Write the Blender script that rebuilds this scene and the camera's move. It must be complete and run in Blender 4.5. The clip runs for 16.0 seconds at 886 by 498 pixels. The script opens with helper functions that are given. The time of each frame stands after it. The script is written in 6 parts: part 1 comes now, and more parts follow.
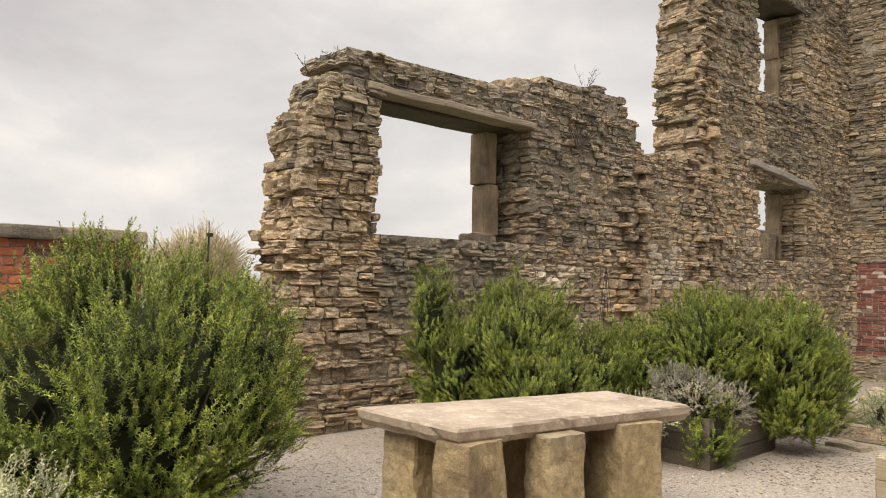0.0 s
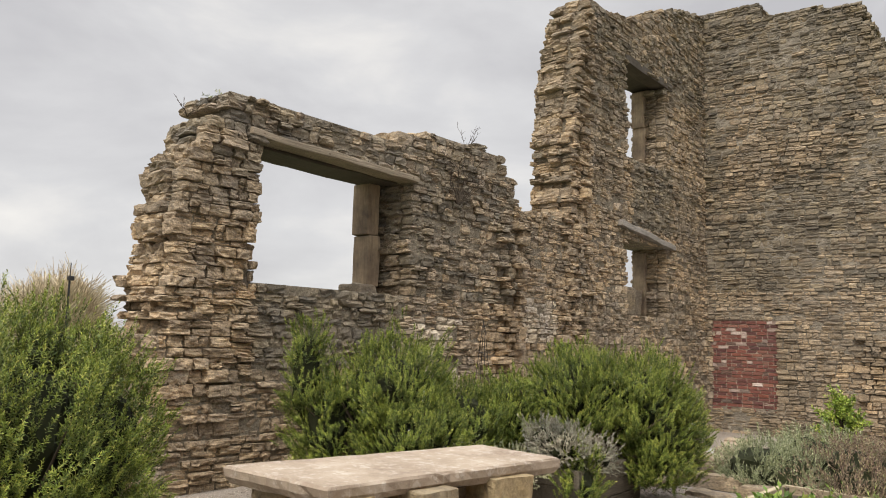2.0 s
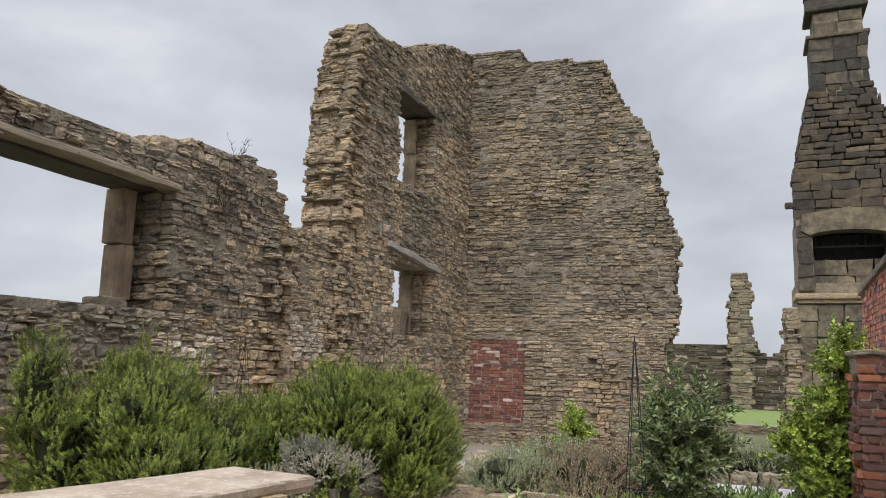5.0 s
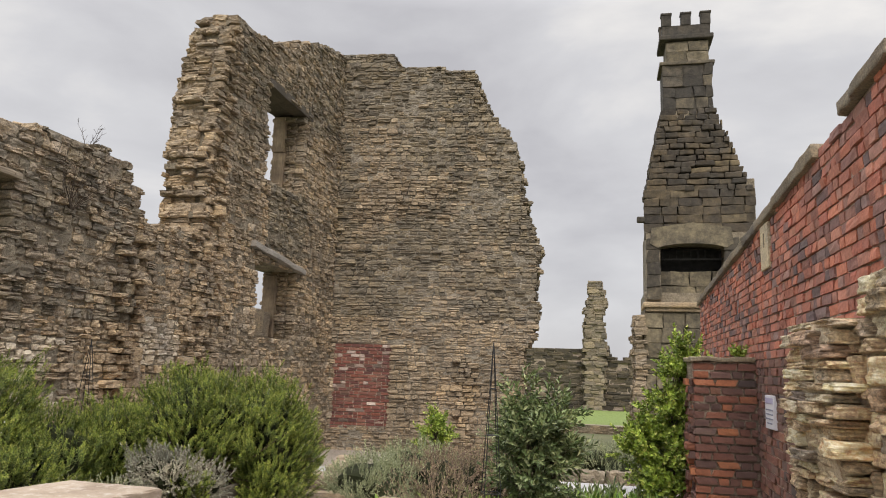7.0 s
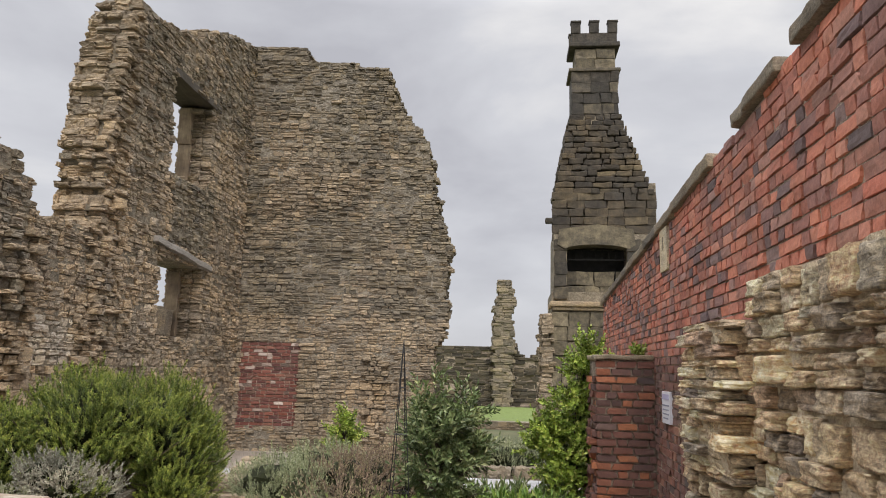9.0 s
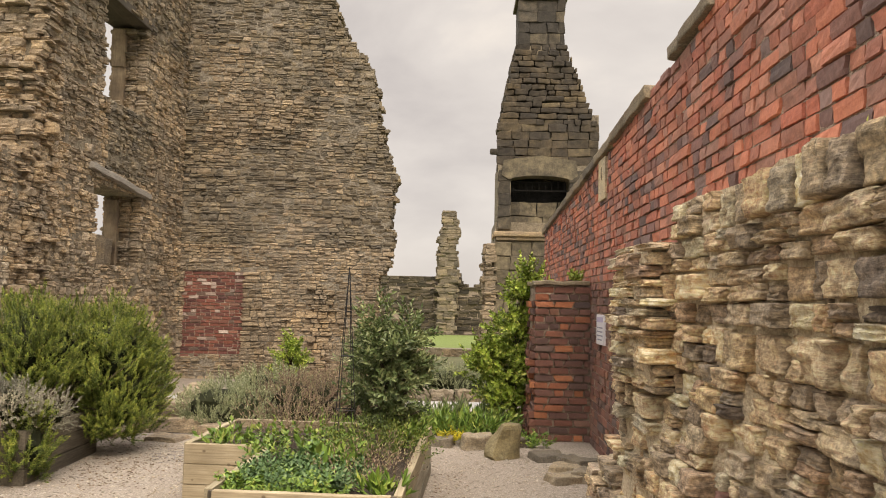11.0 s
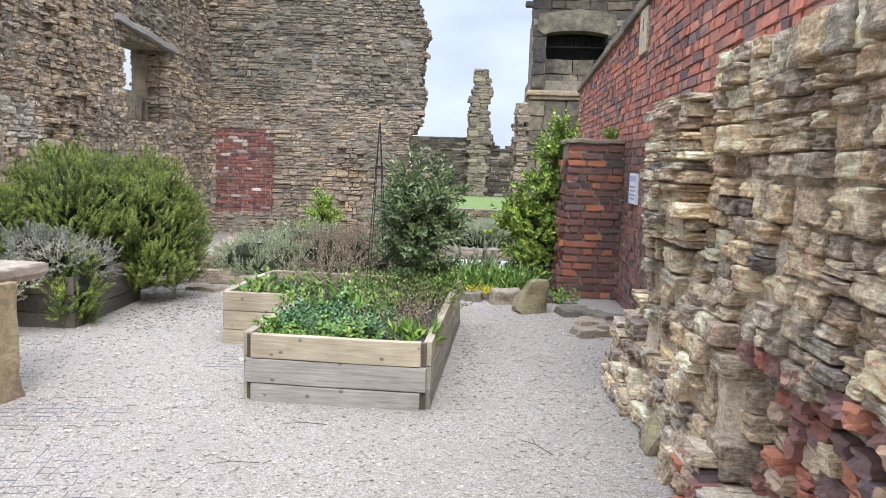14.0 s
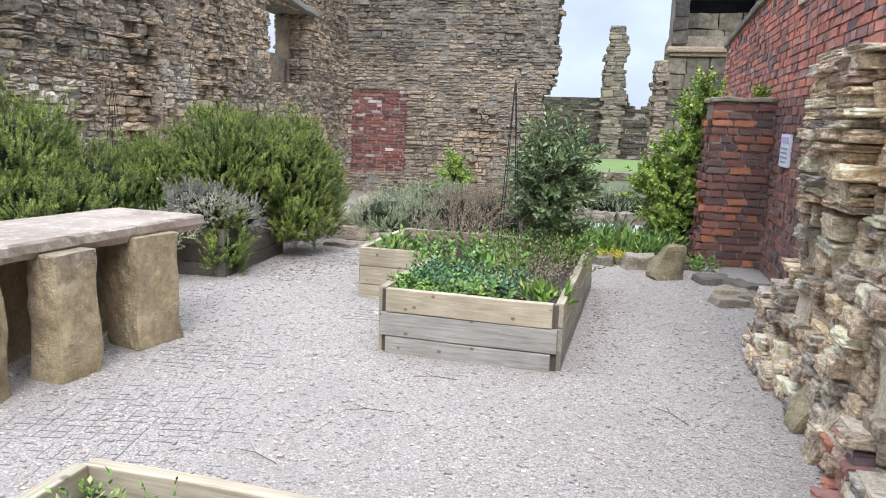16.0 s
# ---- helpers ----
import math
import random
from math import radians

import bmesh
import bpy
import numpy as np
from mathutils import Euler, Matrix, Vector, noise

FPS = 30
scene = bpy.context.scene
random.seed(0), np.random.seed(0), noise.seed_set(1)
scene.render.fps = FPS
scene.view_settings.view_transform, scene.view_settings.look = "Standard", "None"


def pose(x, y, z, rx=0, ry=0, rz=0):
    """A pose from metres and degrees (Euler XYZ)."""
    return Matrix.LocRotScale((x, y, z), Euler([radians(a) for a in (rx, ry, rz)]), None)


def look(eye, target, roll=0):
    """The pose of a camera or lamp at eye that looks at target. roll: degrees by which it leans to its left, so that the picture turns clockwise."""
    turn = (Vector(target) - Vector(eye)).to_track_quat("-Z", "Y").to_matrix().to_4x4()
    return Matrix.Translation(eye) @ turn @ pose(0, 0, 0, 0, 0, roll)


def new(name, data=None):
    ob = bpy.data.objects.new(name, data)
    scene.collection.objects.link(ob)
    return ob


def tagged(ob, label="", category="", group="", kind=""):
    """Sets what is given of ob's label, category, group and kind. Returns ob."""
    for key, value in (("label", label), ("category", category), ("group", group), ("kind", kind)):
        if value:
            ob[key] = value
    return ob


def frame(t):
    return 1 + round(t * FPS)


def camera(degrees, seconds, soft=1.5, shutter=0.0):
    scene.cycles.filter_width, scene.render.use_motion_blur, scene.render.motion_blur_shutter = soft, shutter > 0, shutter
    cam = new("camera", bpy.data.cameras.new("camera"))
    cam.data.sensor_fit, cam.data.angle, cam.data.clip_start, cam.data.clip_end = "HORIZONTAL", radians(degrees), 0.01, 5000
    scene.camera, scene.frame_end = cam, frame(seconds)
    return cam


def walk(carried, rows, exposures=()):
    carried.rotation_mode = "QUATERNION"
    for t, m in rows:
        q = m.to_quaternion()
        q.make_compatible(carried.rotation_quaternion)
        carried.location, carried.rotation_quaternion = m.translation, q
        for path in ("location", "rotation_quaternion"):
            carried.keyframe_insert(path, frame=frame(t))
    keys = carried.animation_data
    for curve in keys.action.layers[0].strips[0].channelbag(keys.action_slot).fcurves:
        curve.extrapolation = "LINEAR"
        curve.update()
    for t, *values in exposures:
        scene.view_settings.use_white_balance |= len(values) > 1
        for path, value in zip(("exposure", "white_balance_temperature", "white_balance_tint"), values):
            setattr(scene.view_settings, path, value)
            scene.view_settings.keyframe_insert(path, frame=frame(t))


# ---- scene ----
cam = camera(62.64, 16.0, 1.0)
# seconds, eye (x, y, z), heading to the left, pitch up, roll to the left
PATH = [
    (0, -0.059, 0.025, 1.527, 50.12, 2.58, 0.94),
    (0.5, -0.057, 0.034, 1.529, 48.16, 3.70, 1.12),
    (1, -0.055, 0.041, 1.534, 45.93, 4.80, 1.36),
    (1.5, -0.055, 0.044, 1.540, 43.73, 5.73, 1.56),
    (2, -0.045, 0.041, 1.540, 40.96, 6.75, 1.70),
    (2.5, -0.042, 0.038, 1.544, 38.38, 7.47, 1.83),
    (3, -0.030, 0.039, 1.550, 35.31, 8.08, 1.90),
    (3.5, -0.013, 0.037, 1.549, 32.51, 8.43, 1.92),
    (4, 0.014, 0.040, 1.546, 29.72, 8.63, 1.87),
    (4.5, 0.012, 0.046, 1.544, 26.38, 8.69, 1.83),
    (5, 0.004, 0.059, 1.528, 23.08, 8.76, 1.70),
    (5.2, 0.003, 0.055, 1.528, 21.84, 8.78, 1.78),
    (7.5, 0.038, 0.078, 1.559, 10.60, 9.48, 1.70),
    (8, 0.039, 0.084, 1.563, 8.62, 9.64, 1.59),
    (8.5, 0.034, 0.082, 1.570, 7.03, 9.54, 1.50),
    (10.8, 0.050, -0.070, 1.520, 1.67, 4.94, 1.29),
    (11, 0.050, -0.065, 1.515, 1.24, 3.99, 1.22),
    (11.5, 0.051, -0.058, 1.504, 0.70, 2.24, 1.27),
    (12, 0.051, -0.056, 1.496, 0.38, 0.12, 1.32),
    (12.5, 0.051, -0.050, 1.488, 0.42, -1.71, 1.44),
    (13, 0.054, -0.043, 1.478, 0.95, -3.69, 1.56),
    (13.5, 0.051, -0.040, 1.471, 1.80, -5.28, 1.71),
    (14, 0.046, -0.036, 1.461, 3.33, -6.87, 1.82),
    (14.5, 0.036, -0.029, 1.452, 5.09, -8.03, 1.92),
    (15, 0.027, -0.025, 1.450, 7.55, -9.14, 1.97),
    (15.5, 0.012, -0.025, 1.445, 10.05, -9.78, 2.00),
    (16, 0.003, -0.027, 1.442, 13.26, -10.16, 1.87),
]


def hand_held(x, y, z, heading, pitch, roll):
    return pose(x, y, z, 90 + pitch, 0, heading) @ pose(0, 0, 0, 0, 0, roll)


EXPOSURES = [(0.0, 0.72, 7600, 12), (2.0, 0.6, 7100, 11), (3.5, 0.5, 6700, 10), (5.0, 0.45, 6500, 11), (7.5, 0.52, 7050, 12), (8.5, 0.46, 6650, 12), (11.0, 0.65, 8100, 14), (11.5, 0.72, 8150, 14), (12.0, 0.80, 7750, 14), (12.6, 0.98, 6700, 15), (13.2, 1.0, 5950, 12), (14.0, 1.0, 5750, 11), (16.0, 0.98, 5650, 11)]
walk(cam, [(t, hand_held(*row)) for t, *row in PATH], EXPOSURES)

# ---- world, sun ----
SUN_ELEVATION, SUN_HEADING = radians(48), radians(167)
world = bpy.data.worlds.new("overcast_sky")
scene.world = world
world.use_nodes = True
wn, wl = world.node_tree.nodes, world.node_tree.links
wn.clear()
w_out = wn.new("ShaderNodeOutputWorld")
w_sky = wn.new("ShaderNodeTexSky")
w_sky.sky_type, w_sky.sun_disc = "NISHITA", False
w_sky.sun_elevation, w_sky.sun_rotation = SUN_ELEVATION, SUN_HEADING
w_blue = wn.new("ShaderNodeBackground")
w_blue.inputs["Strength"].default_value = 0.07
wl.new(w_sky.outputs["Color"], w_blue.inputs["Color"])
w_co = wn.new("ShaderNodeTexCoord")
w_map = wn.new("ShaderNodeMapping")
w_map.inputs["Scale"].default_value = (1.0, 1.0, 2.6)
w_map.inputs["Location"].default_value = (0.35, 0.2, 0.1)
wl.new(w_co.outputs["Generated"], w_map.inputs["Vector"])
w_noise = wn.new("ShaderNodeTexNoise")
w_noise.inputs["Scale"].default_value = 2.4
w_noise.inputs["Detail"].default_value = 7
w_noise.inputs["Roughness"].default_value = 0.52
w_noise.inputs["Distortion"].default_value = 0.25
wl.new(w_map.outputs["Vector"], w_noise.inputs["Vector"])
w_ramp = wn.new("ShaderNodeValToRGB")
w_ramp.color_ramp.elements[0].position, w_ramp.color_ramp.elements[0].color = 0.32, (0.455, 0.475, 0.53, 1)
w_ramp.color_ramp.elements[1].position, w_ramp.color_ramp.elements[1].color = 0.70, (0.80, 0.82, 0.84, 1)
mid = w_ramp.color_ramp.elements.new(0.52)
mid.color = (0.59, 0.62, 0.675, 1)
wl.new(w_noise.outputs["Fac"], w_ramp.inputs["Fac"])
w_cloud = wn.new("ShaderNodeBackground")
w_sep = wn.new("ShaderNodeSeparateXYZ")
wl.new(w_co.outputs["Generated"], w_sep.inputs["Vector"])
w_high = wn.new("ShaderNodeMapRange")  # an overcast sky is about three times as bright overhead as at the horizon
w_high.inputs["From Min"].default_value, w_high.inputs["From Max"].default_value = 0.46, 0.85
w_high.inputs["To Min"].default_value, w_high.inputs["To Max"].default_value = 0.78, 3.3
wl.new(w_sep.outputs["Z"], w_high.inputs["Value"])
wl.new(w_high.outputs["Result"], w_cloud.inputs["Strength"])
wl.new(w_ramp.outputs["Color"], w_cloud.inputs["Color"])
w_mix = wn.new("ShaderNodeMixShader")
w_mix.inputs["Fac"].default_value = 0.95
wl.new(w_blue.outputs["Background"], w_mix.inputs[1])
wl.new(w_cloud.outputs["Background"], w_mix.inputs[2])
wl.new(w_mix.outputs["Shader"], w_out.inputs["Surface"])

sun = new("sun", bpy.data.lights.new("sun", "SUN"))
sun.data.energy, sun.data.angle, sun.data.color = 1.5, radians(26), (1.0, 0.96, 0.9)
sun.matrix_world = look((0, 0, 23), (-4.5, 20.0, 0))


# ---- material helpers ----
class Mat:
    """A procedural material: nodes by short calls."""

    def __init__(self, name, roughness=0.9):
        self.m = bpy.data.materials.new(name)
        self.m.use_nodes = True
        self.n, self.l = self.m.node_tree.nodes, self.m.node_tree.links
        self.bsdf = self.n["Principled BSDF"]
        self.bsdf.inputs["Roughness"].default_value = roughness
        self.geo = self.n.new("ShaderNodeNewGeometry")
        self.co = self.n.new("ShaderNodeTexCoord")

    def put(self, socket, value):
        if isinstance(value, bpy.types.NodeSocket):
            self.l.new(value, socket)
        else:
            socket.default_value = value

    def where(self, scale=(1, 1, 1), local=False):
        mp = self.n.new("ShaderNodeMapping")
        mp.inputs["Scale"].default_value = scale
        self.l.new(self.co.outputs["Object"] if local else self.geo.outputs["Position"], mp.inputs["Vector"])
        return mp.outputs["Vector"]

    def noise(self, scale, detail=4, rough=0.55, stretch=(1, 1, 1), local=False):
        nd = self.n.new("ShaderNodeTexNoise")
        nd.inputs["Scale"].default_value, nd.inputs["Detail"].default_value, nd.inputs["Roughness"].default_value = scale, detail, rough
        self.l.new(self.where(stretch, local), nd.inputs["Vector"])
        return nd.outputs["Fac"]

    def voronoi(self, scale, feature="F1", out="Distance", stretch=(1, 1, 1)):
        nd = self.n.new("ShaderNodeTexVoronoi")
        nd.feature = feature
        nd.inputs["Scale"].default_value = scale
        self.l.new(self.where(stretch), nd.inputs["Vector"])
        return nd.outputs[out]

    def ramp(self, fac, stops):
        nd = self.n.new("ShaderNodeValToRGB")
        el = nd.color_ramp.elements
        while len(el) < len(stops):
            el.new(0.5)
        for e, (p, c) in zip(el, stops):
            e.position, e.color = p, (*c, 1) if len(c) == 3 else c
        self.put(nd.inputs["Fac"], fac)
        return nd.outputs["Color"]

    def mix(self, fac, a, b, mode="MIX"):
        nd = self.n.new("ShaderNodeMix")
        nd.data_type, nd.blend_type = "RGBA", mode
        for i, v in ((0, fac), (6, a), (7, b)):
            self.put(nd.inputs[i], (*v, 1) if isinstance(v, tuple) and len(v) == 3 else v)
        return nd.outputs[2]

    def math(self, op, a, b=0.0):
        nd = self.n.new("ShaderNodeMath")
        nd.operation = op
        self.put(nd.inputs[0], a)
        self.put(nd.inputs[1], b)
        return nd.outputs[0]

    def each(self):
        """A random number for each piece, joined or on its own."""
        info = self.n.new("ShaderNodeObjectInfo")
        return self.math("FRACT", self.math("ADD", self.geo.outputs["Random Per Island"], info.outputs["Random"]))

    def bump(self, height, strength=0.5, distance=0.01, under=None):
        nd = self.n.new("ShaderNodeBump")
        nd.inputs["Strength"].default_value, nd.inputs["Distance"].default_value = strength, distance
        self.l.new(height, nd.inputs["Height"])
        if under is not None:
            self.l.new(under, nd.inputs["Normal"])
        return nd.outputs["Normal"]

    def done(self, color, normal=None, roughness=None):
        self.put(self.bsdf.inputs["Base Color"], (*color, 1) if isinstance(color, tuple) else color)
        if normal is not None:
            self.l.new(normal, self.bsdf.inputs["Normal"])
        if roughness is not None:
            self.put(self.bsdf.inputs["Roughness"], roughness)
        return self.m


BLACK, WHITE = (0, 0, 0), (1, 1, 1)


def stone_material(name, stops, stain=0.55, strata=1.0, lichen=0.12, coarse=0.0):
    """Bedded sandstone: a colour for each stone, strata, stains and lichen."""
    m = Mat(name, 0.93)
    base = m.ramp(m.each(), stops)
    bands = m.noise(1.0, 6, 0.66, (7, 7, 22))
    grain = m.noise(60, 3, 0.6)
    base = m.mix(m.ramp(bands, [(0.3, BLACK), (0.72, WHITE)]), m.mix(1.0, base, (0.84, 0.83, 0.82), "MULTIPLY"), m.mix(1.0, base, (1.13, 1.11, 1.08), "MULTIPLY"))
    base = m.mix(0.4, base, m.ramp(grain, [(0.32, (0.10, 0.095, 0.09)), (0.5, (0.46, 0.45, 0.43)), (0.68, (0.84, 0.80, 0.73))]), "OVERLAY")
    tint = m.ramp(m.noise(3.1, 5, 0.6), [(0.35, (0.86, 0.87, 0.9)), (0.65, (1.14, 1.08, 0.98))])
    base = m.mix(1.0, base, tint, "MULTIPLY")
    stains = m.ramp(m.noise(0.75, 6, 0.62, (1, 1, 0.8)), [(0.42, BLACK), (0.66, WHITE)])
    base = m.mix(m.math("MULTIPLY", stains, stain), base, m.mix(1.0, base, (0.42, 0.41, 0.40), "MULTIPLY"))
    moss = m.ramp(m.noise(6.5, 6, 0.7), [(0.58, BLACK), (0.7, WHITE)])
    base = m.mix(m.math("MULTIPLY", moss, lichen), base, (0.30, 0.29, 0.19))
    if coarse:
        pits = m.noise(19, 7, 0.75, (1, 1, 1.8))
        base = m.mix(coarse, base, m.ramp(pits, [(0.36, (0.16, 0.15, 0.14)), (0.5, (0.5, 0.5, 0.5)), (0.66, (0.86, 0.84, 0.8))]), "OVERLAY")
    leafy = m.noise(1.0, 5, 0.7, (8, 8, 75))
    base = m.mix(min(0.3 * strata, 0.55), base, m.ramp(leafy, [(0.34, (0.14, 0.135, 0.13)), (0.5, (0.47, 0.465, 0.45)), (0.64, (0.82, 0.80, 0.75))]), "OVERLAY")
    n1 = m.bump(leafy, 0.6 * strata, 0.012, m.bump(bands, 0.5 * strata, 0.025))
    n2 = m.bump(m.noise(16, 6, 0.7), 0.8, 0.025, n1)
    return m.done(base, m.bump(grain, 0.35, 0.004, n2))


GREY_STONE = [(0.0, (0.218, 0.185, 0.145)), (0.2, (0.288, 0.241, 0.186)), (0.4, (0.352, 0.294, 0.224)), (0.6, (0.307, 0.263, 0.206)), (0.78, (0.401, 0.331, 0.247)), (0.92, (0.44, 0.372, 0.29)), (1.0, (0.257, 0.217, 0.173))]
WARM_STONE = [(0.0, (0.28, 0.228, 0.171)), (0.25, (0.38, 0.307, 0.225)), (0.5, (0.435, 0.349, 0.248)), (0.7, (0.357, 0.298, 0.229)), (0.88, (0.486, 0.395, 0.286)), (0.97, (0.455, 0.35, 0.24)), (1.0, (0.527, 0.453, 0.361))]
DARK_STONE = [(0.0, (0.141, 0.127, 0.106)), (0.4, (0.211, 0.186, 0.147)), (0.75, (0.26, 0.225, 0.174)), (1.0, (0.323, 0.281, 0.212))]
RUBBLE_STONE = [(0.0, (0.196, 0.163, 0.146)), (0.1, (0.714, 0.567, 0.376)), (0.2, (0.484, 0.393, 0.292)), (0.3, (0.815, 0.687, 0.481)), (0.4, (0.345, 0.3, 0.26)), (0.5, (0.645, 0.524, 0.355)), (0.6, (0.414, 0.294, 0.219)), (0.7, (0.575, 0.502, 0.407)), (0.8, (0.815, 0.774, 0.595)), (0.9, (0.276, 0.235, 0.209)), (1.0, (0.667, 0.534, 0.335))]
stone = stone_material("weathered_sandstone", GREY_STONE, coarse=0.45)
warm_stone = stone_material("ochre_sandstone", WARM_STONE, 0.4, coarse=0.45)
dark_stone = stone_material("sooty_sandstone", DARK_STONE, 0.4, 0.6)
rubble_stone = stone_material("rubble_sandstone", RUBBLE_STONE, 0.3, 1.5, 0.2, 0.75)


def mortar_material(name, dark, light):
    m = Mat(name, 0.97)
    col = m.ramp(m.noise(5, 7, 0.7), [(0.3, dark), (0.7, light)])
    grit = m.noise(55, 6, 0.75)
    col = m.mix(0.5, col, m.ramp(grit, [(0.34, (0.12, 0.12, 0.12)), (0.5, (0.48, 0.48, 0.48)), (0.66, (0.88, 0.86, 0.82))]), "OVERLAY")
    return m.done(col, m.bump(grit, 0.6, 0.01, m.bump(m.noise(14, 5, 0.7), 0.9, 0.05)))


mortar = mortar_material("earthy_lime_mortar", (0.12, 0.10, 0.075), (0.33, 0.28, 0.205))
pale_mortar = mortar_material("pale_lime_mortar", (0.42, 0.345, 0.24), (0.74, 0.62, 0.45))
patchy_mortar = mortar_material("patchy_lime_mortar", (0.10, 0.088, 0.07), (0.37, 0.325, 0.26))
brick_mortar = mortar_material("brick_lime_mortar", (0.24, 0.17, 0.135), (0.50, 0.40, 0.32))


def brick_material(name, stops, soot=0.4):
    m = Mat(name, 0.88)
    base = m.ramp(m.each(), stops)
    base = m.mix(0.35, base, m.ramp(m.noise(30, 5, 0.7), [(0.3, (0.1, 0.1, 0.1)), (0.7, (0.85, 0.8, 0.75))]), "OVERLAY")
    dirt = m.ramp(m.noise(1.6, 6, 0.65), [(0.45, BLACK), (0.7, WHITE)])
    base = m.mix(m.math("MULTIPLY", dirt, soot), base, (0.07, 0.05, 0.045))
    spots = m.ramp(m.noise(22, 4, 0.7), [(0.66, BLACK), (0.74, WHITE)])
    base = m.mix(m.math("MULTIPLY", spots, 0.3), base, (0.42, 0.33, 0.28))
    n1 = m.bump(m.noise(18, 5, 0.65), 0.5, 0.012)
    return m.done(base, m.bump(m.noise(140, 3, 0.6), 0.3, 0.003, n1))


SMOKED = [(0.0, (0.09, 0.068, 0.063)), (0.2, (0.18, 0.09, 0.072)), (0.45, (0.261, 0.113, 0.081)), (0.7, (0.153, 0.099, 0.086)), (0.88, (0.324, 0.153, 0.099)), (1.0, (0.117, 0.099, 0.099))]
RED = [(0.0, (0.143, 0.11, 0.11)), (0.1, (0.231, 0.138, 0.127)), (0.22, (0.374, 0.165, 0.127)), (0.36, (0.55, 0.198, 0.127)), (0.5, (0.638, 0.248, 0.16)), (0.62, (0.341, 0.187, 0.149)), (0.76, (0.517, 0.171, 0.116)), (0.9, (0.594, 0.275, 0.193)), (1.0, (0.275, 0.204, 0.198))]
OLD_RED = [(0.0, (0.085, 0.06, 0.057)), (0.2, (0.15, 0.075, 0.06)), (0.4, (0.24, 0.095, 0.066)), (0.55, (0.13, 0.075, 0.065)), (0.75, (0.31, 0.115, 0.065)), (0.92, (0.44, 0.17, 0.08)), (1.0, (0.14, 0.10, 0.09))]
CRIMSON = [(0.0, (0.085, 0.04, 0.038)), (0.25, (0.17, 0.062, 0.05)), (0.5, (0.235, 0.085, 0.06)), (0.7, (0.13, 0.055, 0.05)), (0.85, (0.27, 0.12, 0.085)), (0.91, (0.12, 0.09, 0.075)), (0.94, (0.40, 0.31, 0.27)), (1.0, (0.55, 0.46, 0.41))]
red_brick = brick_material("red_brick", RED, 0.4)
old_brick = brick_material("sooty_old_brick", OLD_RED, 0.35)
smoked_brick = brick_material("smoked_brown_brick", SMOKED, 0.3)
RAW_RED = [(0.0, (0.13, 0.10, 0.10)), (0.2, (0.27, 0.13, 0.10)), (0.4, (0.40, 0.155, 0.09)), (0.55, (0.21, 0.125, 0.115)), (0.68, (0.50, 0.20, 0.11)), (0.8, (0.44, 0.35, 0.24)), (0.9, (0.32, 0.14, 0.11)), (1.0, (0.20, 0.16, 0.16))]
old_brick_mortar = mortar_material("gritty_brown_mortar", (0.20, 0.16, 0.125), (0.44, 0.36, 0.29))
raw_brick = brick_material("broken_red_brick", RAW_RED, 0.3)
crimson_brick = brick_material("crimson_infill_brick", CRIMSON, 0.3)


def timber_material(name, dark, light, along):
    m = Mat(name, 0.82)
    stretch = [85.0, 85.0, 85.0]
    stretch[along] = 2.6
    fibre = m.noise(1.0, 7, 0.65, tuple(stretch))
    col = m.ramp(fibre, [(0.28, dark), (0.72, light)])
    tone = m.each()
    col = m.mix(m.math("MULTIPLY", tone, 1.0), col, m.mix(1.0, col, (0.70, 0.69, 0.68), "MULTIPLY"))
    grey = m.ramp(m.noise(2.2, 5, 0.6), [(0.4, BLACK), (0.68, WHITE)])
    col = m.mix(m.math("MULTIPLY", grey, 0.7), col, m.mix(1.0, col, (0.58, 0.575, 0.57), "MULTIPLY"))
    knots = m.ramp(m.voronoi(8.0, stretch=(1, 1, 1.3)), [(0.0, WHITE), (0.08, WHITE), (0.14, BLACK)])
    col = m.mix(m.math("MULTIPLY", knots, 0.75), col, (0.09, 0.06, 0.035))
    return m.done(col, m.bump(fibre, 0.4, 0.006))


old_oak = timber_material("grey_weathered_oak", (0.15, 0.115, 0.078), (0.50, 0.42, 0.31), 1)
pale_oak = timber_material("bleached_silver_oak", (0.17, 0.155, 0.135), (0.46, 0.42, 0.37), 1)
# dark brown timber: the lintel soffits and the upper tower lintel
dark_oak = timber_material("dark_brown_oak", (0.045, 0.036, 0.028), (0.12, 0.10, 0.075), 1)
bed_pine_x = timber_material("treated_pine_across", (0.30, 0.235, 0.14), (0.56, 0.47, 0.33), 0)
grey_pine_x = timber_material("greyed_pine_across", (0.25, 0.225, 0.18), (0.52, 0.475, 0.405), 0)
grey_pine_y = timber_material("greyed_pine_along", (0.19, 0.17, 0.12), (0.40, 0.37, 0.29), 1)
bed_pine_y = timber_material("treated_pine_along", (0.28, 0.23, 0.14), (0.52, 0.45, 0.31), 1)


# ---- mesh helpers ----
def raw_mesh(name, verts, faces, material, smooth=False):
    me = bpy.data.meshes.new(name)
    me.from_pydata([tuple(v) for v in verts] if not isinstance(verts, np.ndarray) else verts.tolist(), [], faces if isinstance(faces, list) else faces.tolist())
    if material:
        me.materials.append(material)
    if smooth:
        me.polygons.foreach_set("use_smooth", [True] * len(me.polygons))
    me.update()
    return me


def under(ob, parent):
    ob.parent = parent
    return ob


